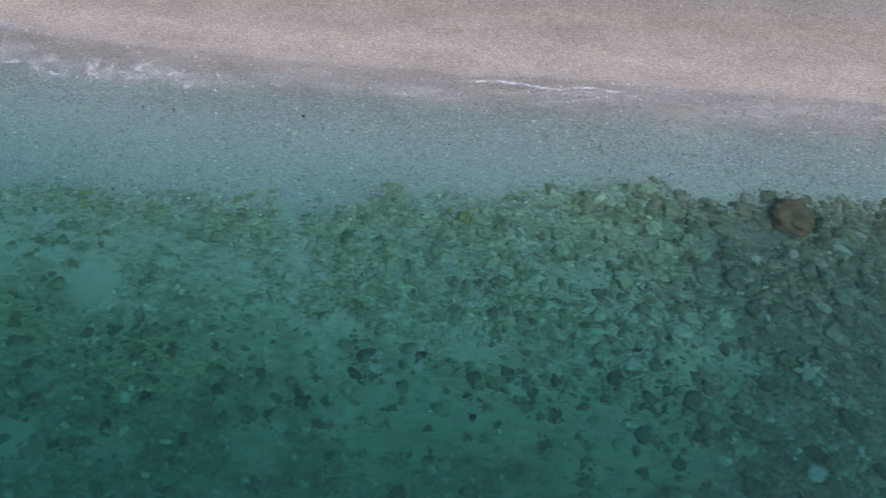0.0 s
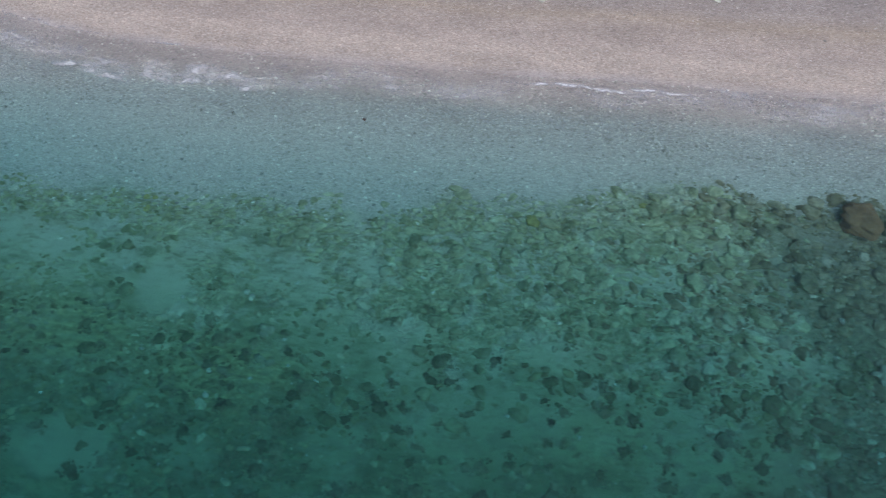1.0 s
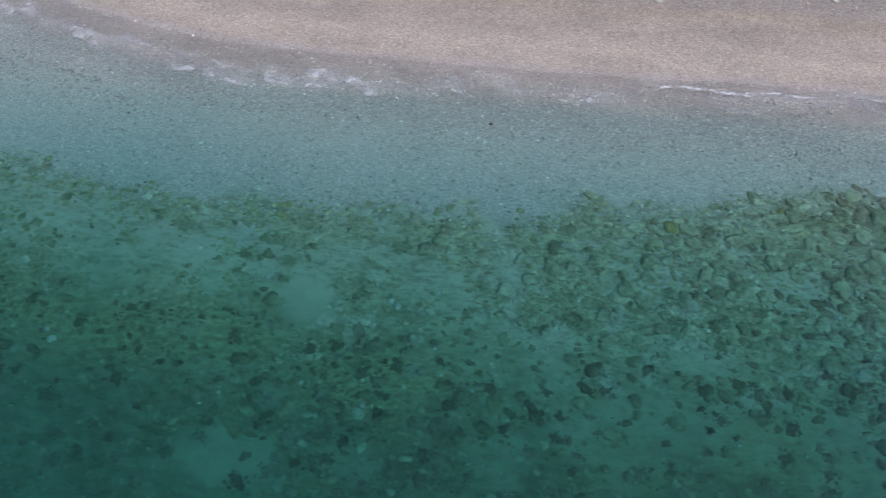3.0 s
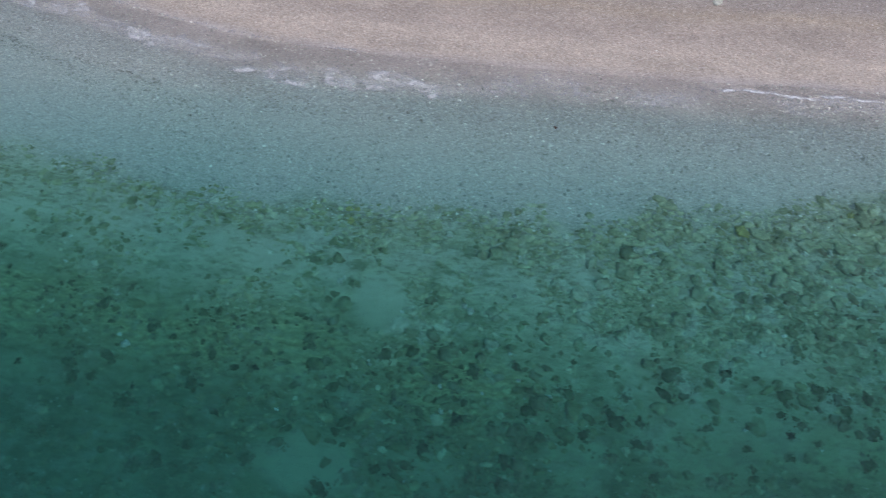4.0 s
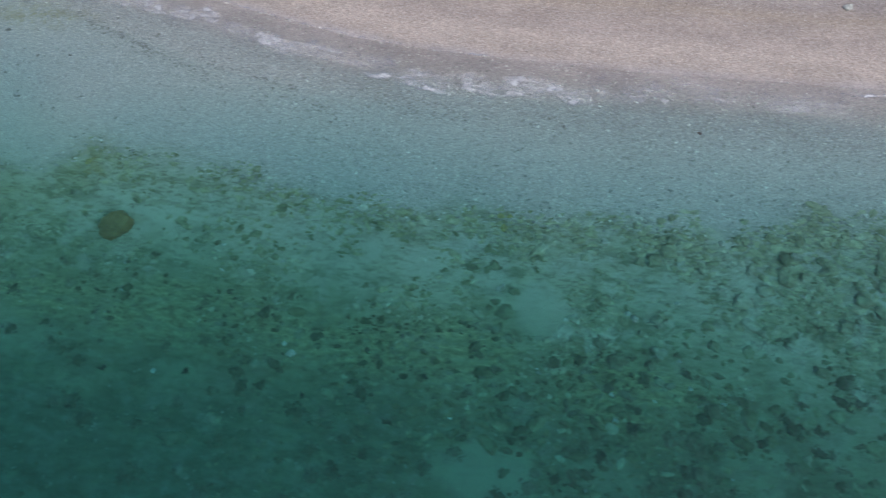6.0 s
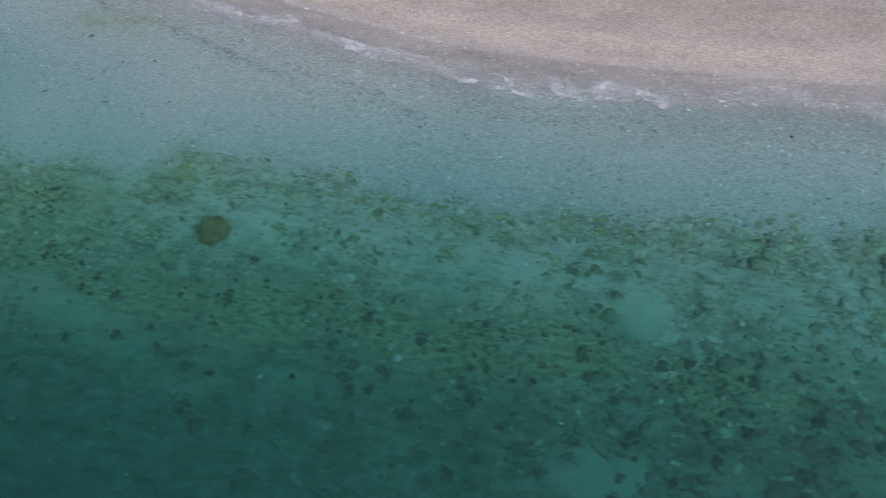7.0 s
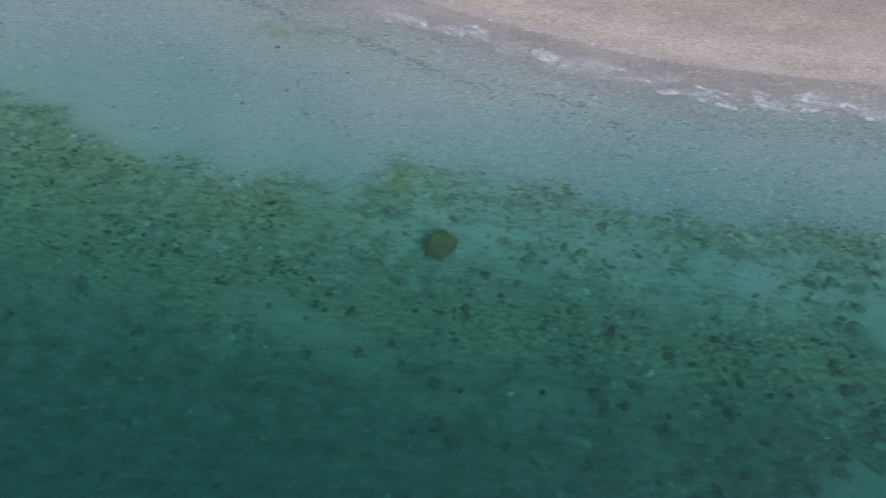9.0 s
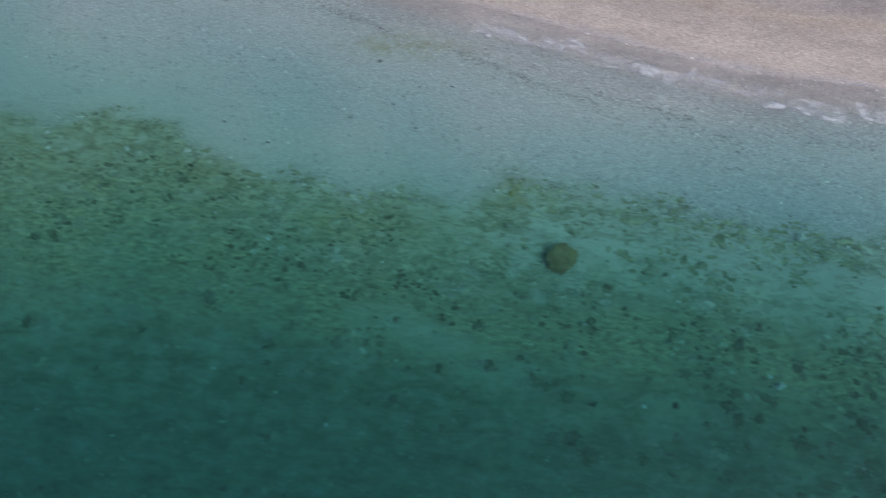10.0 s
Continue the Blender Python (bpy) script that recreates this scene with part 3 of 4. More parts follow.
def weed_skirt(parent, reach, seed, material):
    """Short weed that clings to the foot of a boulder: many small blades leaning outwards."""
    pick, bm = random.Random(seed), bmesh.new()
    for _ in range(420):
        a = pick.uniform(0, math.tau)
        r = reach * pick.uniform(0.78, 1.12) * (1 + 0.12 * math.sin(3 * a + seed))
        cx, cy = parent.location.x + 1.12 * r * math.cos(a), parent.location.y + 0.9 * r * math.sin(a)
        z = float(height(np.array([cx]), np.array([cy]))[0]) - 0.01
        tall, wide, lean = pick.uniform(0.05, 0.13), pick.uniform(0.03, 0.06), pick.uniform(-0.05, 0.09)
        b = a + pick.uniform(0.7, 2.4)
        foot = [Vector((cx - wide * math.cos(b), cy - wide * math.sin(b), z)), Vector((cx + wide * math.cos(b), cy + wide * math.sin(b), z))]
        tip = Vector((cx + lean * math.cos(a), cy + lean * math.sin(a), z + tall))
        side = Vector((0.015 * math.cos(a), 0.015 * math.sin(a), 0))
        corners = [bm.verts.new(v) for v in (foot[0], foot[1], tip, (foot[0] + foot[1]) / 2 + side)]
        for k in ((0, 1, 2), (1, 3, 2), (3, 0, 2)):
            bm.faces.new([corners[q] for q in k])
    me = bpy.data.meshes.new("weed")
    bm.to_mesh(me)
    bm.free()
    me.materials.append(material)
    ob = new("weed", me)
    ob.parent = parent
    ob.matrix_parent_inverse = parent.matrix_basis.inverted()
    return tagged(ob, "dark weed clinging to the foot of the boulder")


weed_skirt(big, 0.5, 2, FRINGE)
tagged(big, "large rounded brown boulder in shallow water among cobbles", "boulder")
taken.add(9.27, -0.78, 0.66)
second = set_stone("boulder", stone_mesh("boulder", 305, 5, OCHRE, 0.6, 0.25, 4), -18.36, -3.31, 0.92, 1.1, 0.15)
tagged(second, "smooth ochre boulder alone on the pale seabed", "boulder")
taken.add(-18.4, -3.3, 0.5)
CRUST = rock_material("pale_crusted_rock", [(0.0, (0.36, 0.37, 0.31)), (1.0, (0.42, 0.43, 0.36))])
CRUST_PLATE = rock_material("pale_crust", [(0.0, (0.40, 0.41, 0.35)), (1.0, (0.54, 0.55, 0.48))])
crusted = set_stone("rock", clump_mesh(430, CRUST), 9.06, -4.72, 0.62, 0.6, 0.35)
tagged(crusted, "pale crusted rock among dark brown cobbles under water", "rock", "pale stones on the seabed")
taken.add(9.06, -4.72, 0.28)
for k in range(5):
    a, r = 0.5 + 1.25 * k, 0.10 + 0.03 * k
    crust = new("crust", stone_mesh("crust", 520 + k, 2, CRUST_PLATE, 0.18, 0.6))
    crust.parent = crusted
    crust.matrix_parent_inverse = crusted.matrix_basis.inverted()
    crust.matrix_basis = Matrix.LocRotScale((9.06 + 1.3 * r * math.cos(a), -4.72 + r * math.sin(a), crusted.location.z + 0.12 - 0.02 * k), Euler((0.3 * math.sin(a), -0.3 * math.cos(a), a)), (0.26 - 0.02 * k,) * 3)
    tagged(crust, "thin pale crust plate")
PALE_STONES_A = [(-32.64, -0.78, 0.15), (-32.42, -1.3, 0.14), (-30.26, -1.13, 0.19), (-28.64, -1.02, 0.21), (-25.84, -3.4, 0.14), (-23.58, -7.75, 0.13), (-23.58, -2.44, 0.14), (-16.45, -6.71, 0.12), (-16.27, -2.17, 0.17), (-15.97, -1.67, 0.16), (-15.74, -1.66, 0.17), (-15.61, -3.45, 0.13), (-14.88, -1.49, 0.16), (-14.04, -3.75, 0.13), (-13.55, -5.78, 0.11), (-13.36, -5.99, 0.22), (-12.31, -2.1, 0.26), (-10.53, -3.36, 0.13), (-8.68, -3.93, 0.16), (-8.6, -3.83, 0.13), (-7.34, -1.87, 0.14), (-7.06, -4.54, 0.13), (-6.13, -2.44, 0.22), (-6.01, -6.15, 0.12), (-5.92, -6.7, 0.13), (-5.61, -4.22, 0.17)]
PALE_STONES_B = [(-5.46, -4.34, 0.19), (-5.46, -1.73, 0.17), (-5.29, -3.35, 0.12), (-5.24, -1.71, 0.15), (-5.02, -6.23, 0.11), (-4.47, -5.28, 0.12), (-4.45, -3.88, 0.15), (-4.36, -2.86, 0.13), (-4.23, -5.86, 0.11), (-3.52, -6.14, 0.11), (-3.26, -2.2, 0.19), (-1.53, -2.38, 0.18), (-1.46, -3.41, 0.14), (0.78, -6.42, 0.12), (0.92, -3.01, 0.12), (2.36, -6.71, 0.1), (2.58, -2.09, 0.18), (2.75, -1.45, 0.15), (3.2, -1.99, 0.18), (3.75, -6.76, 0.12), (4.86, -3.62, 0.12), (5.36, -2.97, 0.14), (5.88, -1.6, 0.15), (5.93, -5.02, 0.11), (8.33, -3.49, 0.2), (8.59, -6.58, 0.12)]
for spots in (PALE_STONES_A, PALE_STONES_B,):
    placed(spots, PALE, "pale_stone", "bare pale stone among darker algae-covered cobbles under water", "stone", "pale stones on the seabed", 0.15, 1.5)
YELLOW_STONES_A = [(-8.68, -2.31, 0.25), (-8.77, -1.99, 0.19), (1.05, -1.61, 0.48), (-8.55, -1.97, 0.15), (-19.73, -1.55, 0.22), (3.83, -0.92, 0.24)]
for spots in (YELLOW_STONES_A,):
    placed(spots, YELLOW, "rock", "submerged rock grown over with yellow-green algae", "rock", "yellow-green rocks on the seabed")
DARK_ROCKS_A = [(-31.05, -6.18, 0.27), (-29.54, -9.65, 0.24), (-29.34, -8.83, 0.27), (-29.06, -7.05, 0.16), (-28.34, -6.06, 0.25), (-27.31, -6.72, 0.3), (-26.93, -5.14, 0.34), (-25.86, -8.47, 0.18), (-25.72, -7.79, 0.24), (-25.72, -6.96, 0.21), (-25.6, -9.25, 0.19), (-25.19, -6.53, 0.2), (-25.1, -9.23, 0.22), (-24.88, -8.13, 0.28), (-24.75, -5.56, 0.31), (-24.26, -9.31, 0.28), (-24.18, -6.52, 0.35), (-23.63, -5.86, 0.35), (-23.58, -7.51, 0.21), (-22.97, -7.26, 0.26), (-22.95, -6.56, 0.23), (-22.95, -4.7, 0.16), (-22.71, -9.2, 0.17), (-22.7, -7.23, 0.17), (-22.33, -5.21, 0.16), (-22.14, -7.11, 0.34), (-21.71, -4.78, 0.18), (-21.69, -7.56, 0.22), (-21.37, -3.33, 0.25), (-21.16, -6.23, 0.23), (-20.9, -7.61, 0.32), (-20.56, -6.83, 0.26)]
DARK_ROCKS_B = [(-20.45, -4.83, 0.21), (-20.37, -5.18, 0.35), (-20.02, -6.09, 0.31), (-19.97, -4.78, 0.19), (-19.3, -5.83, 0.21), (-19.25, -7.56, 0.22), (-19.02, -6.27, 0.23), (-18.67, -6.43, 0.27), (-18.44, -6.39, 0.19), (-18.42, -7.54, 0.37), (-18.24, -6.65, 0.34), (-18.05, -7.48, 0.38), (-17.85, -6.16, 0.18), (-17.68, -7.84, 0.42), (-17.63, -6.79, 0.15), (-17.25, -3.91, 0.34), (-16.76, -7.08, 0.19), (-16.47, -7.83, 0.26), (-16.41, -8.84, 0.43), (-16.41, -4.06, 0.28), (-16.33, -6.07, 0.25), (-15.72, -7.33, 0.31), (-15.72, -6.61, 0.16), (-15.69, -4.94, 0.31), (-15.45, -5.9, 0.24), (-15.03, -6.97, 0.23), (-14.64, -9.15, 0.45), (-14.64, -7.99, 0.36), (-14.49, -6.54, 0.37), (-14.39, -6.21, 0.25), (-14.36, -6.84, 0.37), (-14.22, -7.32, 0.27)]
DARK_ROCKS_C = [(-14.16, -5.08, 0.37), (-13.92, -6.77, 0.26), (-13.69, -6.26, 0.41), (-13.66, -4.63, 0.29), (-12.97, -7.26, 0.4), (-12.94, -6.88, 0.15), (-12.9, -5.51, 0.31), (-12.55, -7.98, 0.32), (-12.45, -8.57, 0.39), (-12.41, -7.19, 0.27), (-11.93, -8.39, 0.36), (-11.9, -4.13, 0.22), (-11.84, -7.71, 0.31), (-11.66, -6.03, 0.22), (-11.62, -6.67, 0.4), (-11.59, -7.53, 0.34), (-11.41, -7.93, 0.3), (-11.3, -5.97, 0.29), (-11.12, -8.37, 0.32), (-10.75, -3.86, 0.18), (-10.31, -6.23, 0.23), (-10.15, -6.91, 0.26), (-10.05, -8.08, 0.36), (-10.03, -3.56, 0.26), (-9.42, -7.73, 0.38), (-9.42, -3.43, 0.35), (-9.29, -6.5, 0.3), (-9.2, -7.11, 0.34), (-9.14, -4.89, 0.3), (-9.13, -5.41, 0.39), (-8.85, -3.33, 0.49), (-8.72, -2.83, 0.29)]
DARK_ROCKS_D = [(-8.67, -5.88, 0.28), (-8.37, -8.53, 0.37), (-8.34, -3.94, 0.35), (-7.81, -3.31, 0.27), (-7.8, -8.27, 0.31), (-7.32, -5.59, 0.36), (-7.02, -6.42, 0.19), (-6.9, -7.4, 0.28), (-6.85, -7.92, 0.32), (-6.79, -8.77, 0.34), (-6.65, -6.69, 0.27), (-6.6, -7.31, 0.3), (-6.56, -7.89, 0.35), (-6.37, -6.78, 0.26), (-6.3, -5.03, 0.35), (-6.21, -7.5, 0.29), (-6.14, -8.53, 0.37), (-6.1, -6.02, 0.28), (-5.9, -5.42, 0.55), (-5.71, -6.13, 0.38), (-5.67, -8.3, 0.26), (-5.53, -6.86, 0.4), (-5.4, -6.46, 0.26), (-5.26, -5.75, 0.31), (-5.13, -8.02, 0.37), (-4.93, -7.85, 0.21), (-4.7, -7.02, 0.33), (-4.48, -8.1, 0.37), (-4.44, -7.59, 0.32), (-4.42, -8.67, 0.46), (-4.31, -5.54, 0.3), (-4.19, -6.93, 0.54)]
DARK_ROCKS_E = [(-4.11, -7.67, 0.45), (-4.1, -8.13, 0.29), (-4.07, -7.25, 0.33), (-3.97, -6.06, 0.25), (-3.78, -6.3, 0.5), (-3.71, -7.05, 0.34), (-3.47, -7.94, 0.28), (-3.27, -5.98, 0.24), (-2.74, -6.88, 0.31), (-2.64, -8.33, 0.4), (-2.35, -8.27, 0.31), (-2.08, -7.29, 0.36), (-2.04, -6.54, 0.44), (-1.83, -6, 0.21), (-1.61, -6.96, 0.28), (-1.54, -6.51, 0.28), (-1.42, -8.05, 0.37), (-1.31, -7.01, 0.27), (-1.26, -7.62, 0.3), (-1.1, -7.28, 0.25), (-1.02, -8.12, 0.43), (-0.96, -5.84, 0.38), (-0.84, -5.4, 0.49), (-0.67, -6.76, 0.21), (-0.55, -5.82, 0.32), (-0.09, -6.5, 0.27), (-0.04, -7.59, 0.29), (0.25, -7.52, 0.38), (0.33, -8.1, 0.4), (0.42, -5.24, 0.33), (0.83, -6.79, 0.22), (0.88, -7.21, 0.18)]
DARK_ROCKS_F = [(1.56, -6.02, 0.24), (1.65, -6.88, 0.21), (1.75, -7.35, 0.2), (1.76, -6.46, 0.23), (1.81, -7.94, 0.49), (1.96, -4.07, 0.42), (2.01, -6.19, 0.26), (2.07, -4.54, 0.47), (2.29, -6.57, 0.2), (2.39, -5.43, 0.32), (2.79, -7.41, 0.26), (2.85, -5.56, 0.33), (2.88, -6.14, 0.34), (3.32, -6.89, 0.37), (3.53, -6.21, 0.38), (3.54, -5.47, 0.41), (3.69, -3.93, 0.52), (4.08, -6.57, 0.24), (4.16, -7.53, 0.41), (4.21, -7.13, 0.29), (4.26, -6.74, 0.22), (4.67, -5.72, 0.27), (4.86, -5.27, 0.51), (5.05, -4.09, 0.39), (5.27, -6.74, 0.27), (5.36, -4.49, 0.33), (5.44, -7.23, 0.3), (5.44, -5.84, 0.26), (5.45, -6.43, 0.5), (5.9, -7.51, 0.23), (5.91, -5.83, 0.2), (5.92, -6.71, 0.23)]
DARK_ROCKS_G = [(6.15, -6.99, 0.37), (6.27, -6.69, 0.17), (6.3, -3.47, 0.47), (6.51, -5.54, 0.56), (6.65, -6.3, 0.42), (6.71, -7.37, 0.38), (6.73, -5.94, 0.44), (7.2, -6.18, 0.35), (7.58, -6.66, 0.32), (7.61, -6.94, 0.33), (7.62, -6.19, 0.34), (7.64, -7.26, 0.63), (7.81, -6, 0.31), (8.12, -4.55, 0.59), (8.19, -5.05, 0.55), (8.62, -4.45, 0.56), (8.69, -4.82, 0.44), (8.97, -6.41, 0.58), (9.14, -5.07, 0.37), (9.23, -7.05, 0.51), (9.77, -5.63, 0.51), (10.26, -6.61, 0.37)]
FRAYED = []
for spots in (DARK_ROCKS_A, DARK_ROCKS_B, DARK_ROCKS_C, DARK_ROCKS_D, DARK_ROCKS_E, DARK_ROCKS_F, DARK_ROCKS_G):
    placed([p for p in spots if p[1] > -4.9], DULL, "weedy_rock", "dull olive rock half sunk in pale sand under water", "rock", "dull rocks on the seabed", 0.44)
    placed([p for p in spots if p[1] <= -4.9 and p[0] > -8.5], DARK, "weedy_rock", "dark weed-covered rock under water on pale sand", "rock", "dark rocks on the seabed", 0.42)
    placed([p for p in spots if p[1] <= -4.9 and p[0] <= -8.5], DIM, "weedy_rock", "dull green weed-covered rock under deeper water", "rock", "dark rocks on the seabed", 0.46)
    FRAYED.extend(p for p in spots if p[1] <= -4.4)
BLACK_ROCKS = [(-10.25, -6.20, 0.22), (-17.58, -6.74, 0.17), (-18.04, -7.57, 0.38), (-17.63, -6.79, 0.17), (-15.72, -6.61, 0.20), (-12.94, -6.88, 0.17), (-1.90, -6.46, 0.19), (0.48, -5.20, 0.25), (1.76, -6.46, 0.24), (-5.53, -6.86, 0.42), (5.35, -4.56, 0.25)]
placed(BLACK_ROCKS, BLACK, "weedy_rock", "nearly black weed-grown rock on the green seabed", "rock", "dark rocks on the seabed", 0.3, 1.3)
OLIVE_ROCKS_A = [(-32.39, -2.96, 0.31), (-31.92, -1.3, 0.4), (-31.29, -0.97, 0.48), (-30.76, -3.46, 0.53), (-30.39, -1.42, 0.4), (-29.55, -1.16, 0.4), (-27.21, -2.37, 0.31), (-25.6, -2.55, 0.34), (-24.83, -2.55, 0.27), (-19.79, -2.46, 0.38), (-19.45, -1.99, 0.38), (-18.2, -2.34, 0.38), (-17.82, -1.98, 0.3), (-17.35, -1.9, 0.31), (-16.31, -2.49, 0.3), (-16.13, -3.37, 0.52), (-14.32, -2.51, 0.45), (-12.59, -2.97, 0.26), (-9.5, -2.58, 0.38), (-9.2, -2.54, 0.44), (-7.61, -2.57, 0.37), (-6.64, -2.88, 0.44), (-5.78, -2.77, 0.37), (-5.32, -4.69, 0.38), (-5.3, -2.9, 0.59), (-5.12, -5.4, 0.54), (-4.94, -4.31, 0.34), (-4.94, -2.77, 0.51), (-4.9, -5.13, 0.48), (-4.58, -2.55, 0.5), (-4.52, -2.27, 0.33), (-4.5, -1.63, 0.27)]
OLIVE_ROCKS_B = [(-3.77, -2.91, 0.36), (-3.68, -4.8, 0.34), (-3.48, -3.54, 0.36), (-2.88, -3.64, 0.5), (-2.7, -2.08, 0.3), (-2.67, -1.53, 0.27), (-2.63, -2.8, 0.3), (-2.48, -4.39, 0.41), (-2.37, -3.38, 0.48), (-2.08, -1.95, 0.34), (-1.92, -4.57, 0.39), (-1.85, -7.13, 0.28), (-1.77, -3.05, 0.57), (-1.77, -2.46, 0.54), (-1.36, -1.95, 0.32), (-1.34, -2.88, 0.36), (-1.28, -5.22, 0.4), (-1.06, -4.47, 0.41), (-1, -1.43, 0.28), (-0.77, -1.97, 0.33), (-0.76, -1.08, 0.37), (-0.7, -2.66, 0.48), (-0.53, -4.04, 0.48), (-0.24, -1.67, 0.31), (-0.05, -3.04, 0.34), (-0.04, -3.36, 0.55), (0.27, -3.62, 0.4), (0.5, -2.98, 0.4), (0.53, -2.53, 0.43), (0.55, -2.22, 0.35), (0.78, -4.26, 0.37), (0.96, -3.38, 0.4)]
OLIVE_ROCKS_C = [(0.97, -2.56, 0.36), (1.48, -1.66, 0.41), (1.61, -1.99, 0.45), (1.62, -3.4, 0.35), (1.86, -2.77, 0.39), (2.12, -2.55, 0.35), (2.36, -2.31, 0.36), (2.43, -3.31, 0.35), (2.55, -2.85, 0.38), (2.63, -4.06, 0.4), (2.7, -1.84, 0.5), (3.01, -2.4, 0.36), (3.19, -3.23, 0.42), (3.31, -4.39, 0.42), (3.4, -1.8, 0.35), (3.52, -2.33, 0.49), (3.88, -3.22, 0.41), (4.15, -0.64, 0.4), (4.16, -1.03, 0.4), (4.42, -1.75, 0.41), (4.46, -2.3, 0.42), (4.47, -3.86, 0.38), (4.57, -1.27, 0.51), (4.58, -4.72, 0.59), (4.76, -1.73, 0.46), (4.8, -0.41, 0.36), (4.98, -2.88, 0.56), (4.99, -3.4, 0.39), (5.01, -0.97, 0.37), (5.16, -0.37, 0.34), (5.33, -0.89, 0.41), (5.4, -2.42, 0.51)]
OLIVE_ROCKS_D = [(5.76, -3.74, 0.42), (5.8, -2.6, 0.4), (5.81, -2.24, 0.49), (5.89, -4.55, 0.46), (6.1, -1.96, 0.5), (6.24, -0.87, 0.61), (6.6, -1.59, 0.33), (6.88, -5.29, 0.45), (6.89, -2.6, 0.41), (7.08, -3.58, 0.42), (7.2, -2.23, 0.42), (7.24, -0.76, 0.37), (7.39, -1.26, 0.4), (7.49, -1.65, 0.37), (7.52, -2.17, 0.37), (7.69, -2.52, 0.59), (8, -3.28, 0.44), (8.02, -2.29, 0.42), (8.64, -2.14, 0.38), (8.73, -3.01, 0.49), (9.43, -2.2, 0.43), (9.52, -3.34, 0.48), (9.71, -3.73, 0.46), (9.78, -2.24, 0.48), (10.05, -3.28, 0.46), (10.39, -2.08, 0.4), (10.76, -2.91, 0.43)]
for spots in (OLIVE_ROCKS_A, OLIVE_ROCKS_B, OLIVE_ROCKS_C, OLIVE_ROCKS_D):
    placed([p for p in spots if p[0] <= 6.6], ROCK, "rock", "olive algae-covered rock at the shoreward edge of the cobbles", "rock", "olive rocks on the seabed")
    placed([p for p in spots if p[0] > 6.6], UMBER_ROCK, "rock", "grey-brown rock among brown cobbles under water", "rock", "brown rocks on the seabed")

# stones lying on the beach and alone in the shallows
PALE_SHORE = [(1.05, 5.97, 0.34), (6.3, 6.46, 0.28), (3.0, 2.6, 0.10), (-7.04, 1.86, 0.11), (-15.92, 3.05, 0.13), (-24.6, 0.9, 0.12), (-26.2, 1.8, 0.12)]
placed(PALE_SHORE, PALE, "stone", "smooth pale stone lying alone on shingle", "stone", "pale stones on the shore", 0.2)
DARK_SHORE = [(6.75, 6.1, 0.10), (3.8, 5.65, 0.10), (2.6, 4.1, 0.07), (9.3, 5.2, 0.14), (-23.86, 2.82, 0.2), (-22.56, 1.9, 0.14), (-23.23, 1.2, 0.14), (-22.5, 0.4, 0.15), (-24.38, 0.6, 0.16), (-27.07, 2.6, 0.13), (-27.9, 0.1, 0.15), (-26.5, -0.5, 0.14), (-21.6, 2.0, 0.14), (-7.67, 1.1, 0.10), (-7.27, 0.85, 0.16), (-13.6, 0.4, 0.13), (-10.2, 0.9, 0.12), (-2.2, 0.7, 0.12), (5.6, 1.1, 0.14)]
placed([(x, y, 0.75 * size) for x, y, size in DARK_SHORE], GREY, "stone", "small dark stone lying alone on pale gravel", "stone", "dark stones on the shore", 0.25)
placed([(-3.63, 1.0, 0.13)], RED, "stone", "small dark red stone under shallow water", "stone", "dark stones on the shore", 0.2)


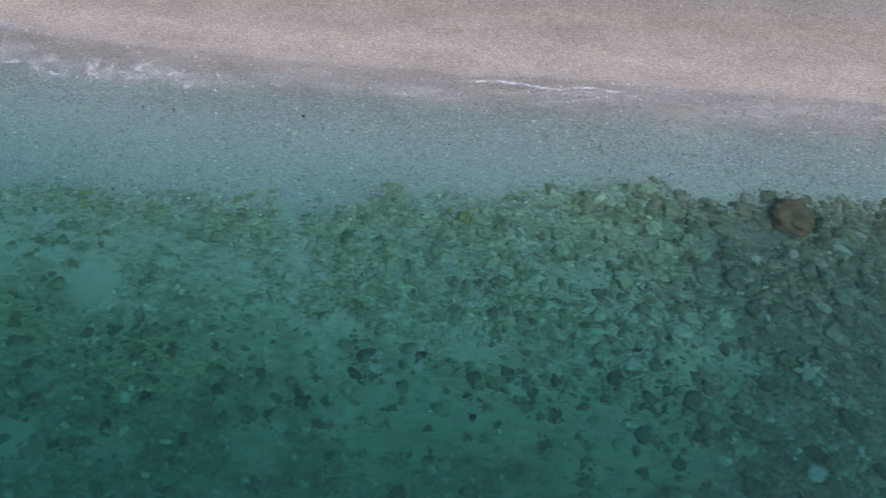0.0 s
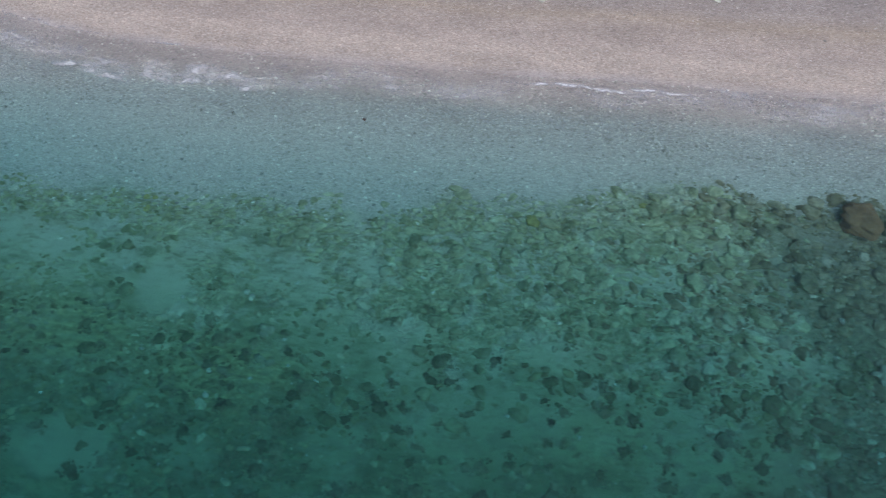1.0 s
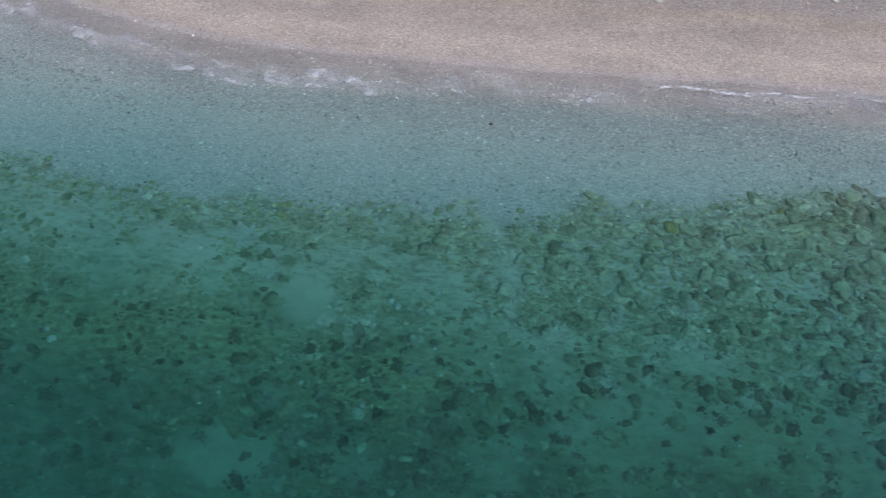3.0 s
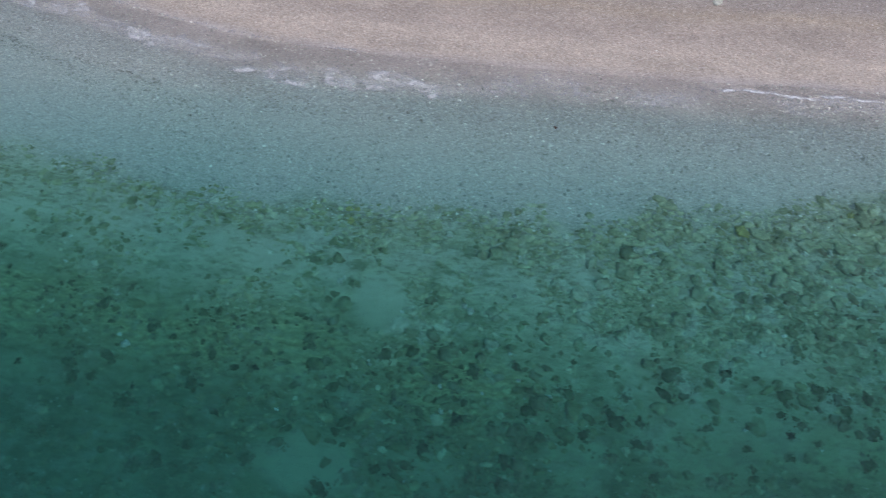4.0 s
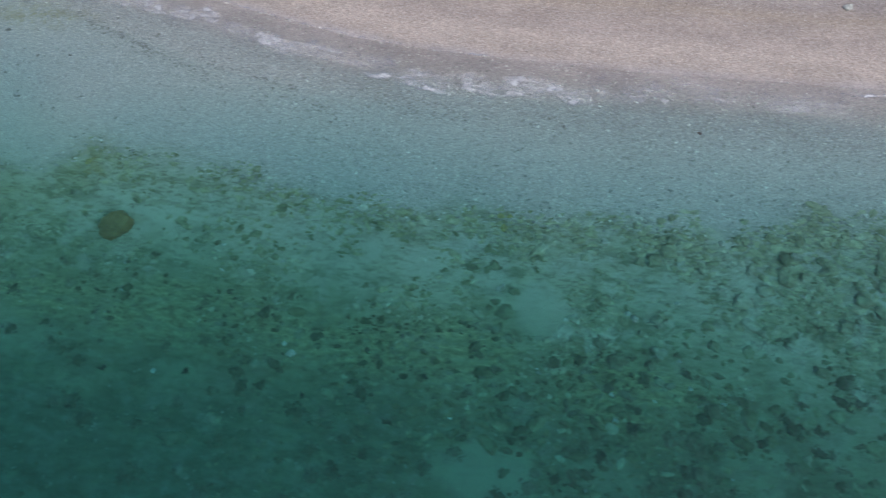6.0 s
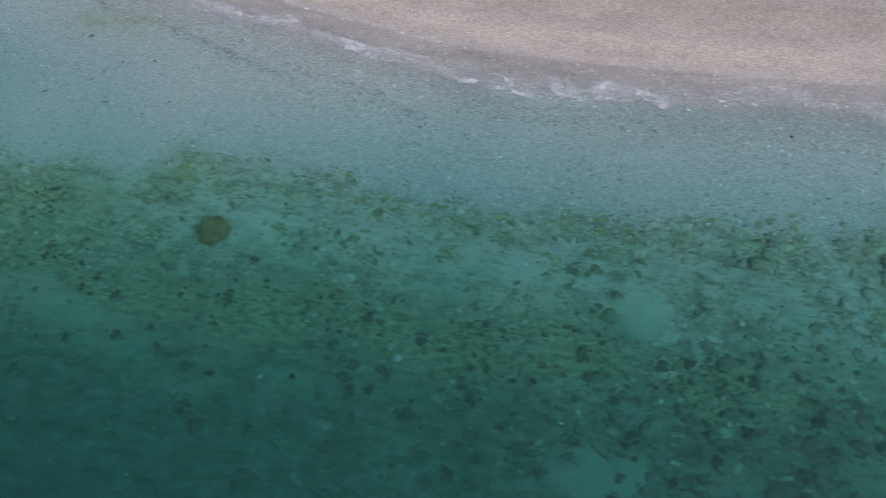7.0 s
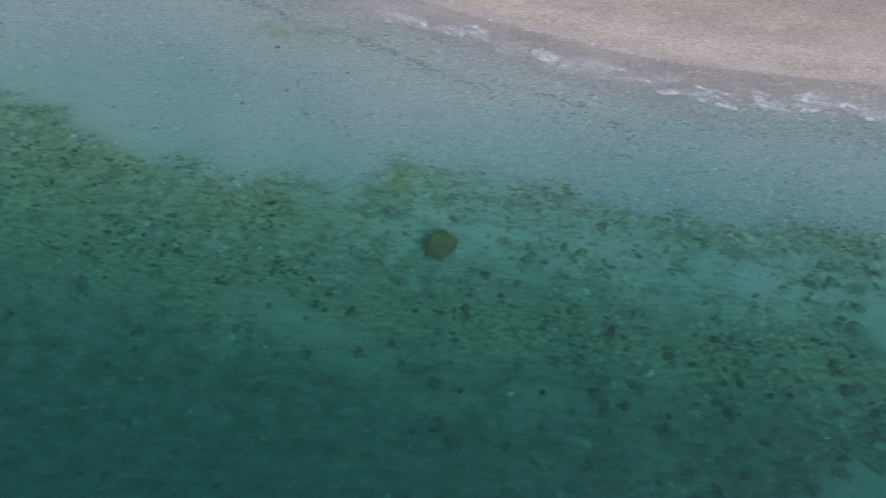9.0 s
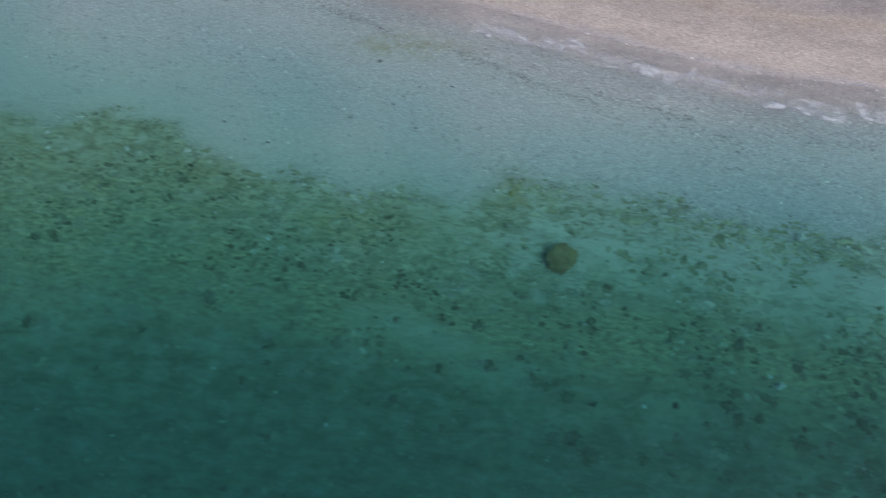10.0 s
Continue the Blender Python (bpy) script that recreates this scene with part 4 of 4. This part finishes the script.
# cobbles that lie close together, joined
def heap(name, spots, shapes, material, sink, label, category, overlap=0.8, most=99999, single=None, singles=0):
    """Many stones in one mesh at the rows x, y, size, leaving out those that would lie inside others. The first large ones
    lie on the ground as stones of their own, in the material called single."""
    meshes, alone = {}, 0
    xs, ys, sizes = (np.asarray(v) for v in spots)
    grounds = height(xs, ys)
    verts, faces, base, made = [], [], 0, 0
    for x, y, size, ground_z in zip(xs.tolist(), ys.tolist(), sizes.tolist(), grounds.tolist()):
        if made >= most:
            break
        if overlap:
            if not taken.free(x, y, size * 0.42, overlap):
                continue
            taken.add(x, y, size * 0.42)
        pick = rng.randrange(len(shapes))
        v, f = shapes[pick]
        a = rng.gauss(0.0, 0.5) + rng.choice((0, math.pi))
        c, si = math.cos(a), math.sin(a)
        if alone < singles and size > 0.36 and -9 < x < 11.5 and y > -6.5:
            if pick not in meshes:
                meshes[pick] = bpy.data.meshes.new("cobble")
                meshes[pick].from_pydata(v.tolist(), [], f.tolist())
                meshes[pick].shade_smooth()
                meshes[pick].materials.append(single)
            tall = size * rng.uniform(0.6, 1.15)
            stone = new("cobble", meshes[pick])
            stone.parent = ground
            stone.matrix_basis = Matrix.LocRotScale((x, y, ground_z - v[:, 2].min() * tall * (1 - 2 * sink)), Euler((rng.uniform(-0.2, 0.2), rng.uniform(-0.2, 0.2), a)), (1.05 * size, size * rng.uniform(0.6, 1.05), tall))
            alone += 1
            continue
        p = v * (size * (1.12 if x < -4 else 1.03), size * rng.uniform(0.6, 1.0 if x < -4 else 1.1), size * rng.uniform(0.6, 1.15))
        z = p[:, 2] + rng.uniform(-0.2, 0.2) * p[:, 0] + rng.uniform(-0.2, 0.2) * p[:, 1]
        q = np.stack([p[:, 0] * c - p[:, 1] * si + x, p[:, 0] * si + p[:, 1] * c + y, z], 1)
        q[:, 2] += ground_z - z.min() * (1 - 2 * sink)
        verts.append(q)
        faces.append(f + base)
        base += len(v)
        made += 1
    me = bpy.data.meshes.new(name)
    me.from_pydata(np.concatenate(verts).tolist(), [], np.concatenate(faces).tolist())
    me.shade_smooth()
    me.materials.append(material)
    return tagged(new(name, me), label, category, kind="stuff")


def shape_arrays(seeds, detail, flat, lumps=0.28):
    out = []
    for s in seeds:
        bm = stone_shape(s, detail, flat, lumps)
        out.append((np.array([v.co[:] for v in bm.verts]), np.array([[v.index for v in f.verts] for f in bm.faces])))
        bm.free()
    return out


ROUND2 = shape_arrays(range(60, 84), 2, 0.34, 0.7)
ROUND1 = shape_arrays(range(80, 92), 1, 0.6, 0.2)
dice = np.random.RandomState(5)


def cobble_spots(count, lo, small=False):
    """Places where the seabed is stony, with their sizes; the cobbles grow larger towards the brown eastern end."""
    x, y = dice.uniform(-40, 16, count), dice.uniform(-11.5, 1.2, count)
    r = rockiness(x, y)
    keep = (dice.uniform(0, 1, count) < r) & (r > lo)
    x, y = x[keep], y[keep]
    if small:
        return x, y, np.minimum(0.06 + dice.exponential(0.04, len(x)), 0.2)
    size = np.exp(dice.normal(math.log(0.25), 0.45, len(x)))
    size *= np.interp(x, [-20, -10, 0, 8], [0.62, 0.80, 1.0, 1.12])
    return x, y, np.clip(size, 0.12, 0.62)


def by_kind(spots):
    """Weedy cobbles in the mats and in deep water, else mossy ones to the west, olive ones in the middle, brown ones to the east, mixed where they meet."""
    place = spots[0] + 0.8 * waves(spots[0], spots[1], 1.2, 81)
    luck = dice.uniform(0, 1, len(place))
    weedy = (weed_mat(spots[0], spots[1]) > 0.4) & (spots[0] < 2) | (spots[1] + 0.5 * waves(spots[0], spots[1], 1.5, 82) < -5.6) & (spots[0] < 6.5)
    brown, mossy = luck < soft_step(place, 1.2, 8.4), luck < soft_step(-place, 5.5, 11.5)
    return [[v[kind] for v in spots] for kind in (weedy, mossy & ~weedy, ~mossy & ~brown & ~weedy, brown & ~weedy)]


weedy_spots, mossy_spots, olive_spots, brown_spots = by_kind(cobble_spots(90000, 0.12))
heap("cobbles", weedy_spots, ROUND2, WEEDY_COBBLE, 0.5, "dark weed-grown cobbles in the deeper water", "cobbles", 0.7, 5000)
heap("cobbles", olive_spots, ROUND2, COBBLE, 0.64, "olive algae-covered cobbles crowded on the seabed", "cobbles", 0.52, 5200, COBBLE_ALONE, 150)
heap("cobbles", mossy_spots, ROUND2, MOSSY_COBBLE, 0.6, "dark green mossy cobbles strewn over the seabed", "cobbles", 0.64, 4400, MOSSY_ALONE, 50)
heap("cobbles", brown_spots, ROUND2, BROWN_COBBLE, 0.56, "grey-brown cobbles crowded on the seabed", "cobbles", 0.5, 5200, BROWN_ALONE, 100)
weedy_spots, mossy_spots, olive_spots, brown_spots = by_kind(cobble_spots(80000, 0.04, True))
heap("small_cobbles", weedy_spots, ROUND1, WEEDY_COBBLE, 0.45, "small dark weed-grown stones in the deeper water", "stones", 0.7, 5000)
heap("small_cobbles", olive_spots, ROUND1, COBBLE, 0.45, "small olive stones between the submerged cobbles", "stones", 0.6, 5500)
heap("small_cobbles", mossy_spots, ROUND1, MOSSY_COBBLE, 0.5, "small mossy stones between the submerged cobbles", "stones", 0.55, 9000)
heap("small_cobbles", brown_spots, ROUND1, BROWN_COBBLE, 0.42, "small brown stones between the submerged cobbles", "stones", 0.5, 6000)

# stones half buried in the silt of the deeper water
count = 5200
cx, cy = dice.uniform(-24, 9.5, count), dice.uniform(-10.2, -4.2, count)
keep = (dice.uniform(0, 1, count) < 0.55 + 0.5 * waves(cx, cy, 1.2, 93)) & (dice.uniform(0, 1, count) > 0.9 * clean_sand(cx, cy)) & (cx > -8 - 9 * dice.uniform(0, 1, count)) & (((cx + 7.65) / 0.85) ** 2 + ((cy + 4.45) / 0.85) ** 2 > 1)
heap("silted_stones", (cx[keep], cy[keep], np.clip(np.exp(dice.normal(math.log(0.28), 0.4, keep.sum())), 0.12, 0.6)), ROUND2, SUNKEN, 0.6, "green silted stones half buried in deeper water", "stones", 0.75)

# weed and rubble that frays out round the dark rocks
bits = [(x, y, size, k) for x, y, size in FRAYED for k in range(int(8 + 18 * size))]
ox, oy, spread = (np.array([b[k] for b in bits]) for k in range(3))
turns, reach = dice.uniform(0, math.tau, len(bits)), spread * (0.42 + np.abs(dice.normal(0, 0.22, len(bits))))
heap("rubble", (ox + 1.15 * reach * np.cos(turns), oy + 0.85 * reach * np.sin(turns), spread * dice.uniform(0.12, 0.4, len(bits))), ROUND1, FRINGE, 0.5, "small dark weedy stones lying round larger dark rocks", "stones", 0)

count = 2300
cx, cy = dice.uniform(-40, 16, count), dice.uniform(-9.5, 0.4, count)
keep = dice.uniform(0, 1, count) < rockiness(cx, cy) * np.interp(cy, [-9.5, -5, -1], [0.25, 0.5, 0.9])
heap("pale_chips", (cx[keep], cy[keep], np.minimum(0.045 + dice.exponential(0.025, keep.sum()), 0.15)), ROUND1, PALE_CHIP, 0.1, "small bare white stones scattered among the cobbles", "stones", 0)

count = 12000
px, pd = dice.uniform(-27, 15, count), dice.uniform(0.0, 4.8, count)
py = along(SWASH, px) + pd
keep = py < 8.5
heap("beach_pebbles", (px[keep], py[keep], np.minimum(0.022 + dice.exponential(0.010, keep.sum()), 0.09)), ROUND1, PEBBLE, 0.32, "loose pale and pinkish pebbles on the dry shingle", "pebbles", 0)
count = 42000
px = dice.uniform(-42, 15, count)
low, high = along(REEF, px) - 0.4, np.minimum(along(SWASH, px), 6.5)
py = low + (high - low) * dice.uniform(0, 1, count)
keep = dice.uniform(0, 1, count) < 0.5 + 0.5 * waves(px, py, 1.6, 41) + 0.35 * soft_step(px, -18, -10)
px, py = px[keep], py[keep]
near_reef = 1.0 + 0.2 * np.exp(-((py - along(REEF, px)) / 1.2) ** 2)
heap("shallow_pebbles", (px, py, np.minimum(0.032 + dice.exponential(0.023, len(px)) * near_reef, 0.12)), ROUND1, WET_PEBBLE, 0.4, "grey and pale pebbles under shallow water", "pebbles", 0)
count = 1900
px = dice.uniform(-27, -9.5, count)
pd = dice.normal(0, 0.10, count) * np.interp(px, [-20, -12], [1.0, 4.0])
keep = waves(px, pd * 3, 2.4, 51) > np.interp(px, [-20, -10], [-0.1, 0.35])
heap("ledge_pebbles", (px[keep], (along(STEP, px) + pd - 0.05)[keep], dice.uniform(0.03, 0.09, keep.sum())), ROUND1, DARK_PEBBLE, 0.3, "dark pebbles lying along a low underwater ledge", "pebbles", 0)


# ---- foam on the swash ----
def foam_strip(x0, x1, offset, width, label, material):
    xs = np.arange(x0, x1, 0.06)
    ragged = min(0.28, 0.05 + 0.25 * width)
    rows = np.linspace(-1, 1, 9)
    verts, edge = [], []
    for x in xs:
        mid = float(along(SWASH, x)) + offset + min(1.0, width / 0.35) * (0.12 * math.sin(x * 1.3) + 0.07 * math.sin(x * 3.1 + 1)) + ragged * noise.noise(Vector((x * 2.3, offset, 0))) + 0.06 * noise.noise(Vector((x * 7, offset, 5)))
        for r in rows:
            y = mid + r * width / 2
            z = max(WATER, float(height(np.array([x]), np.array([y]))[0])) + 0.012
            verts.append((x, y, z))
            ends = min((x - x0) / 0.8, (x1 - x) / 0.8, 1)
            edge.append(max(0, ends) * (1 - r * r))
    h = len(rows)
    faces = [(i * h + j, (i + 1) * h + j, (i + 1) * h + j + 1, i * h + j + 1) for i in range(len(xs) - 1) for j in range(h - 1)]
    me = bpy.data.meshes.new("foam")
    me.from_pydata(verts, [], faces)
    me.attributes.new("edge", "FLOAT", "POINT").data.foreach_set("value", np.array(edge, np.float32))
    me.materials.append(material)
    return tagged(new("foam", me), label, "foam", "foam on the shore", "stuff")


foam_strip(-21.5, -12.0, -1.0, 0.75, "lacy white foam left by a small wave", FOAM_MAT)
foam_strip(-13.0, -6.0, -1.1, 0.7, "broken white foam streaks on shallow water", FOAM_THIN)
foam_strip(-13.2, -7.6, -1.45, 0.3, "short white foam streaks on shallow water", FOAM_MAT)
foam_strip(-7.0, 0.8, -0.75, 1.0, "thin film of lacy foam on wet shingle", FOAM_FILM)
foam_strip(0.2, 5.6, -0.36, 0.15, "thin white foam crest at the water's edge", FOAM_LINE)
foam_strip(2.0, 14.0, -0.65, 0.8, "faint lacy foam on shallow water", FOAM_FILM)
foam_strip(5.2, 14.0, -0.30, 0.35, "lacy white foam beside wet shingle", FOAM_MAT)
foam_strip(-19.5, -9.0, 0.0, 0.10, "thin foam edge left on the shingle", FOAM_FILM)
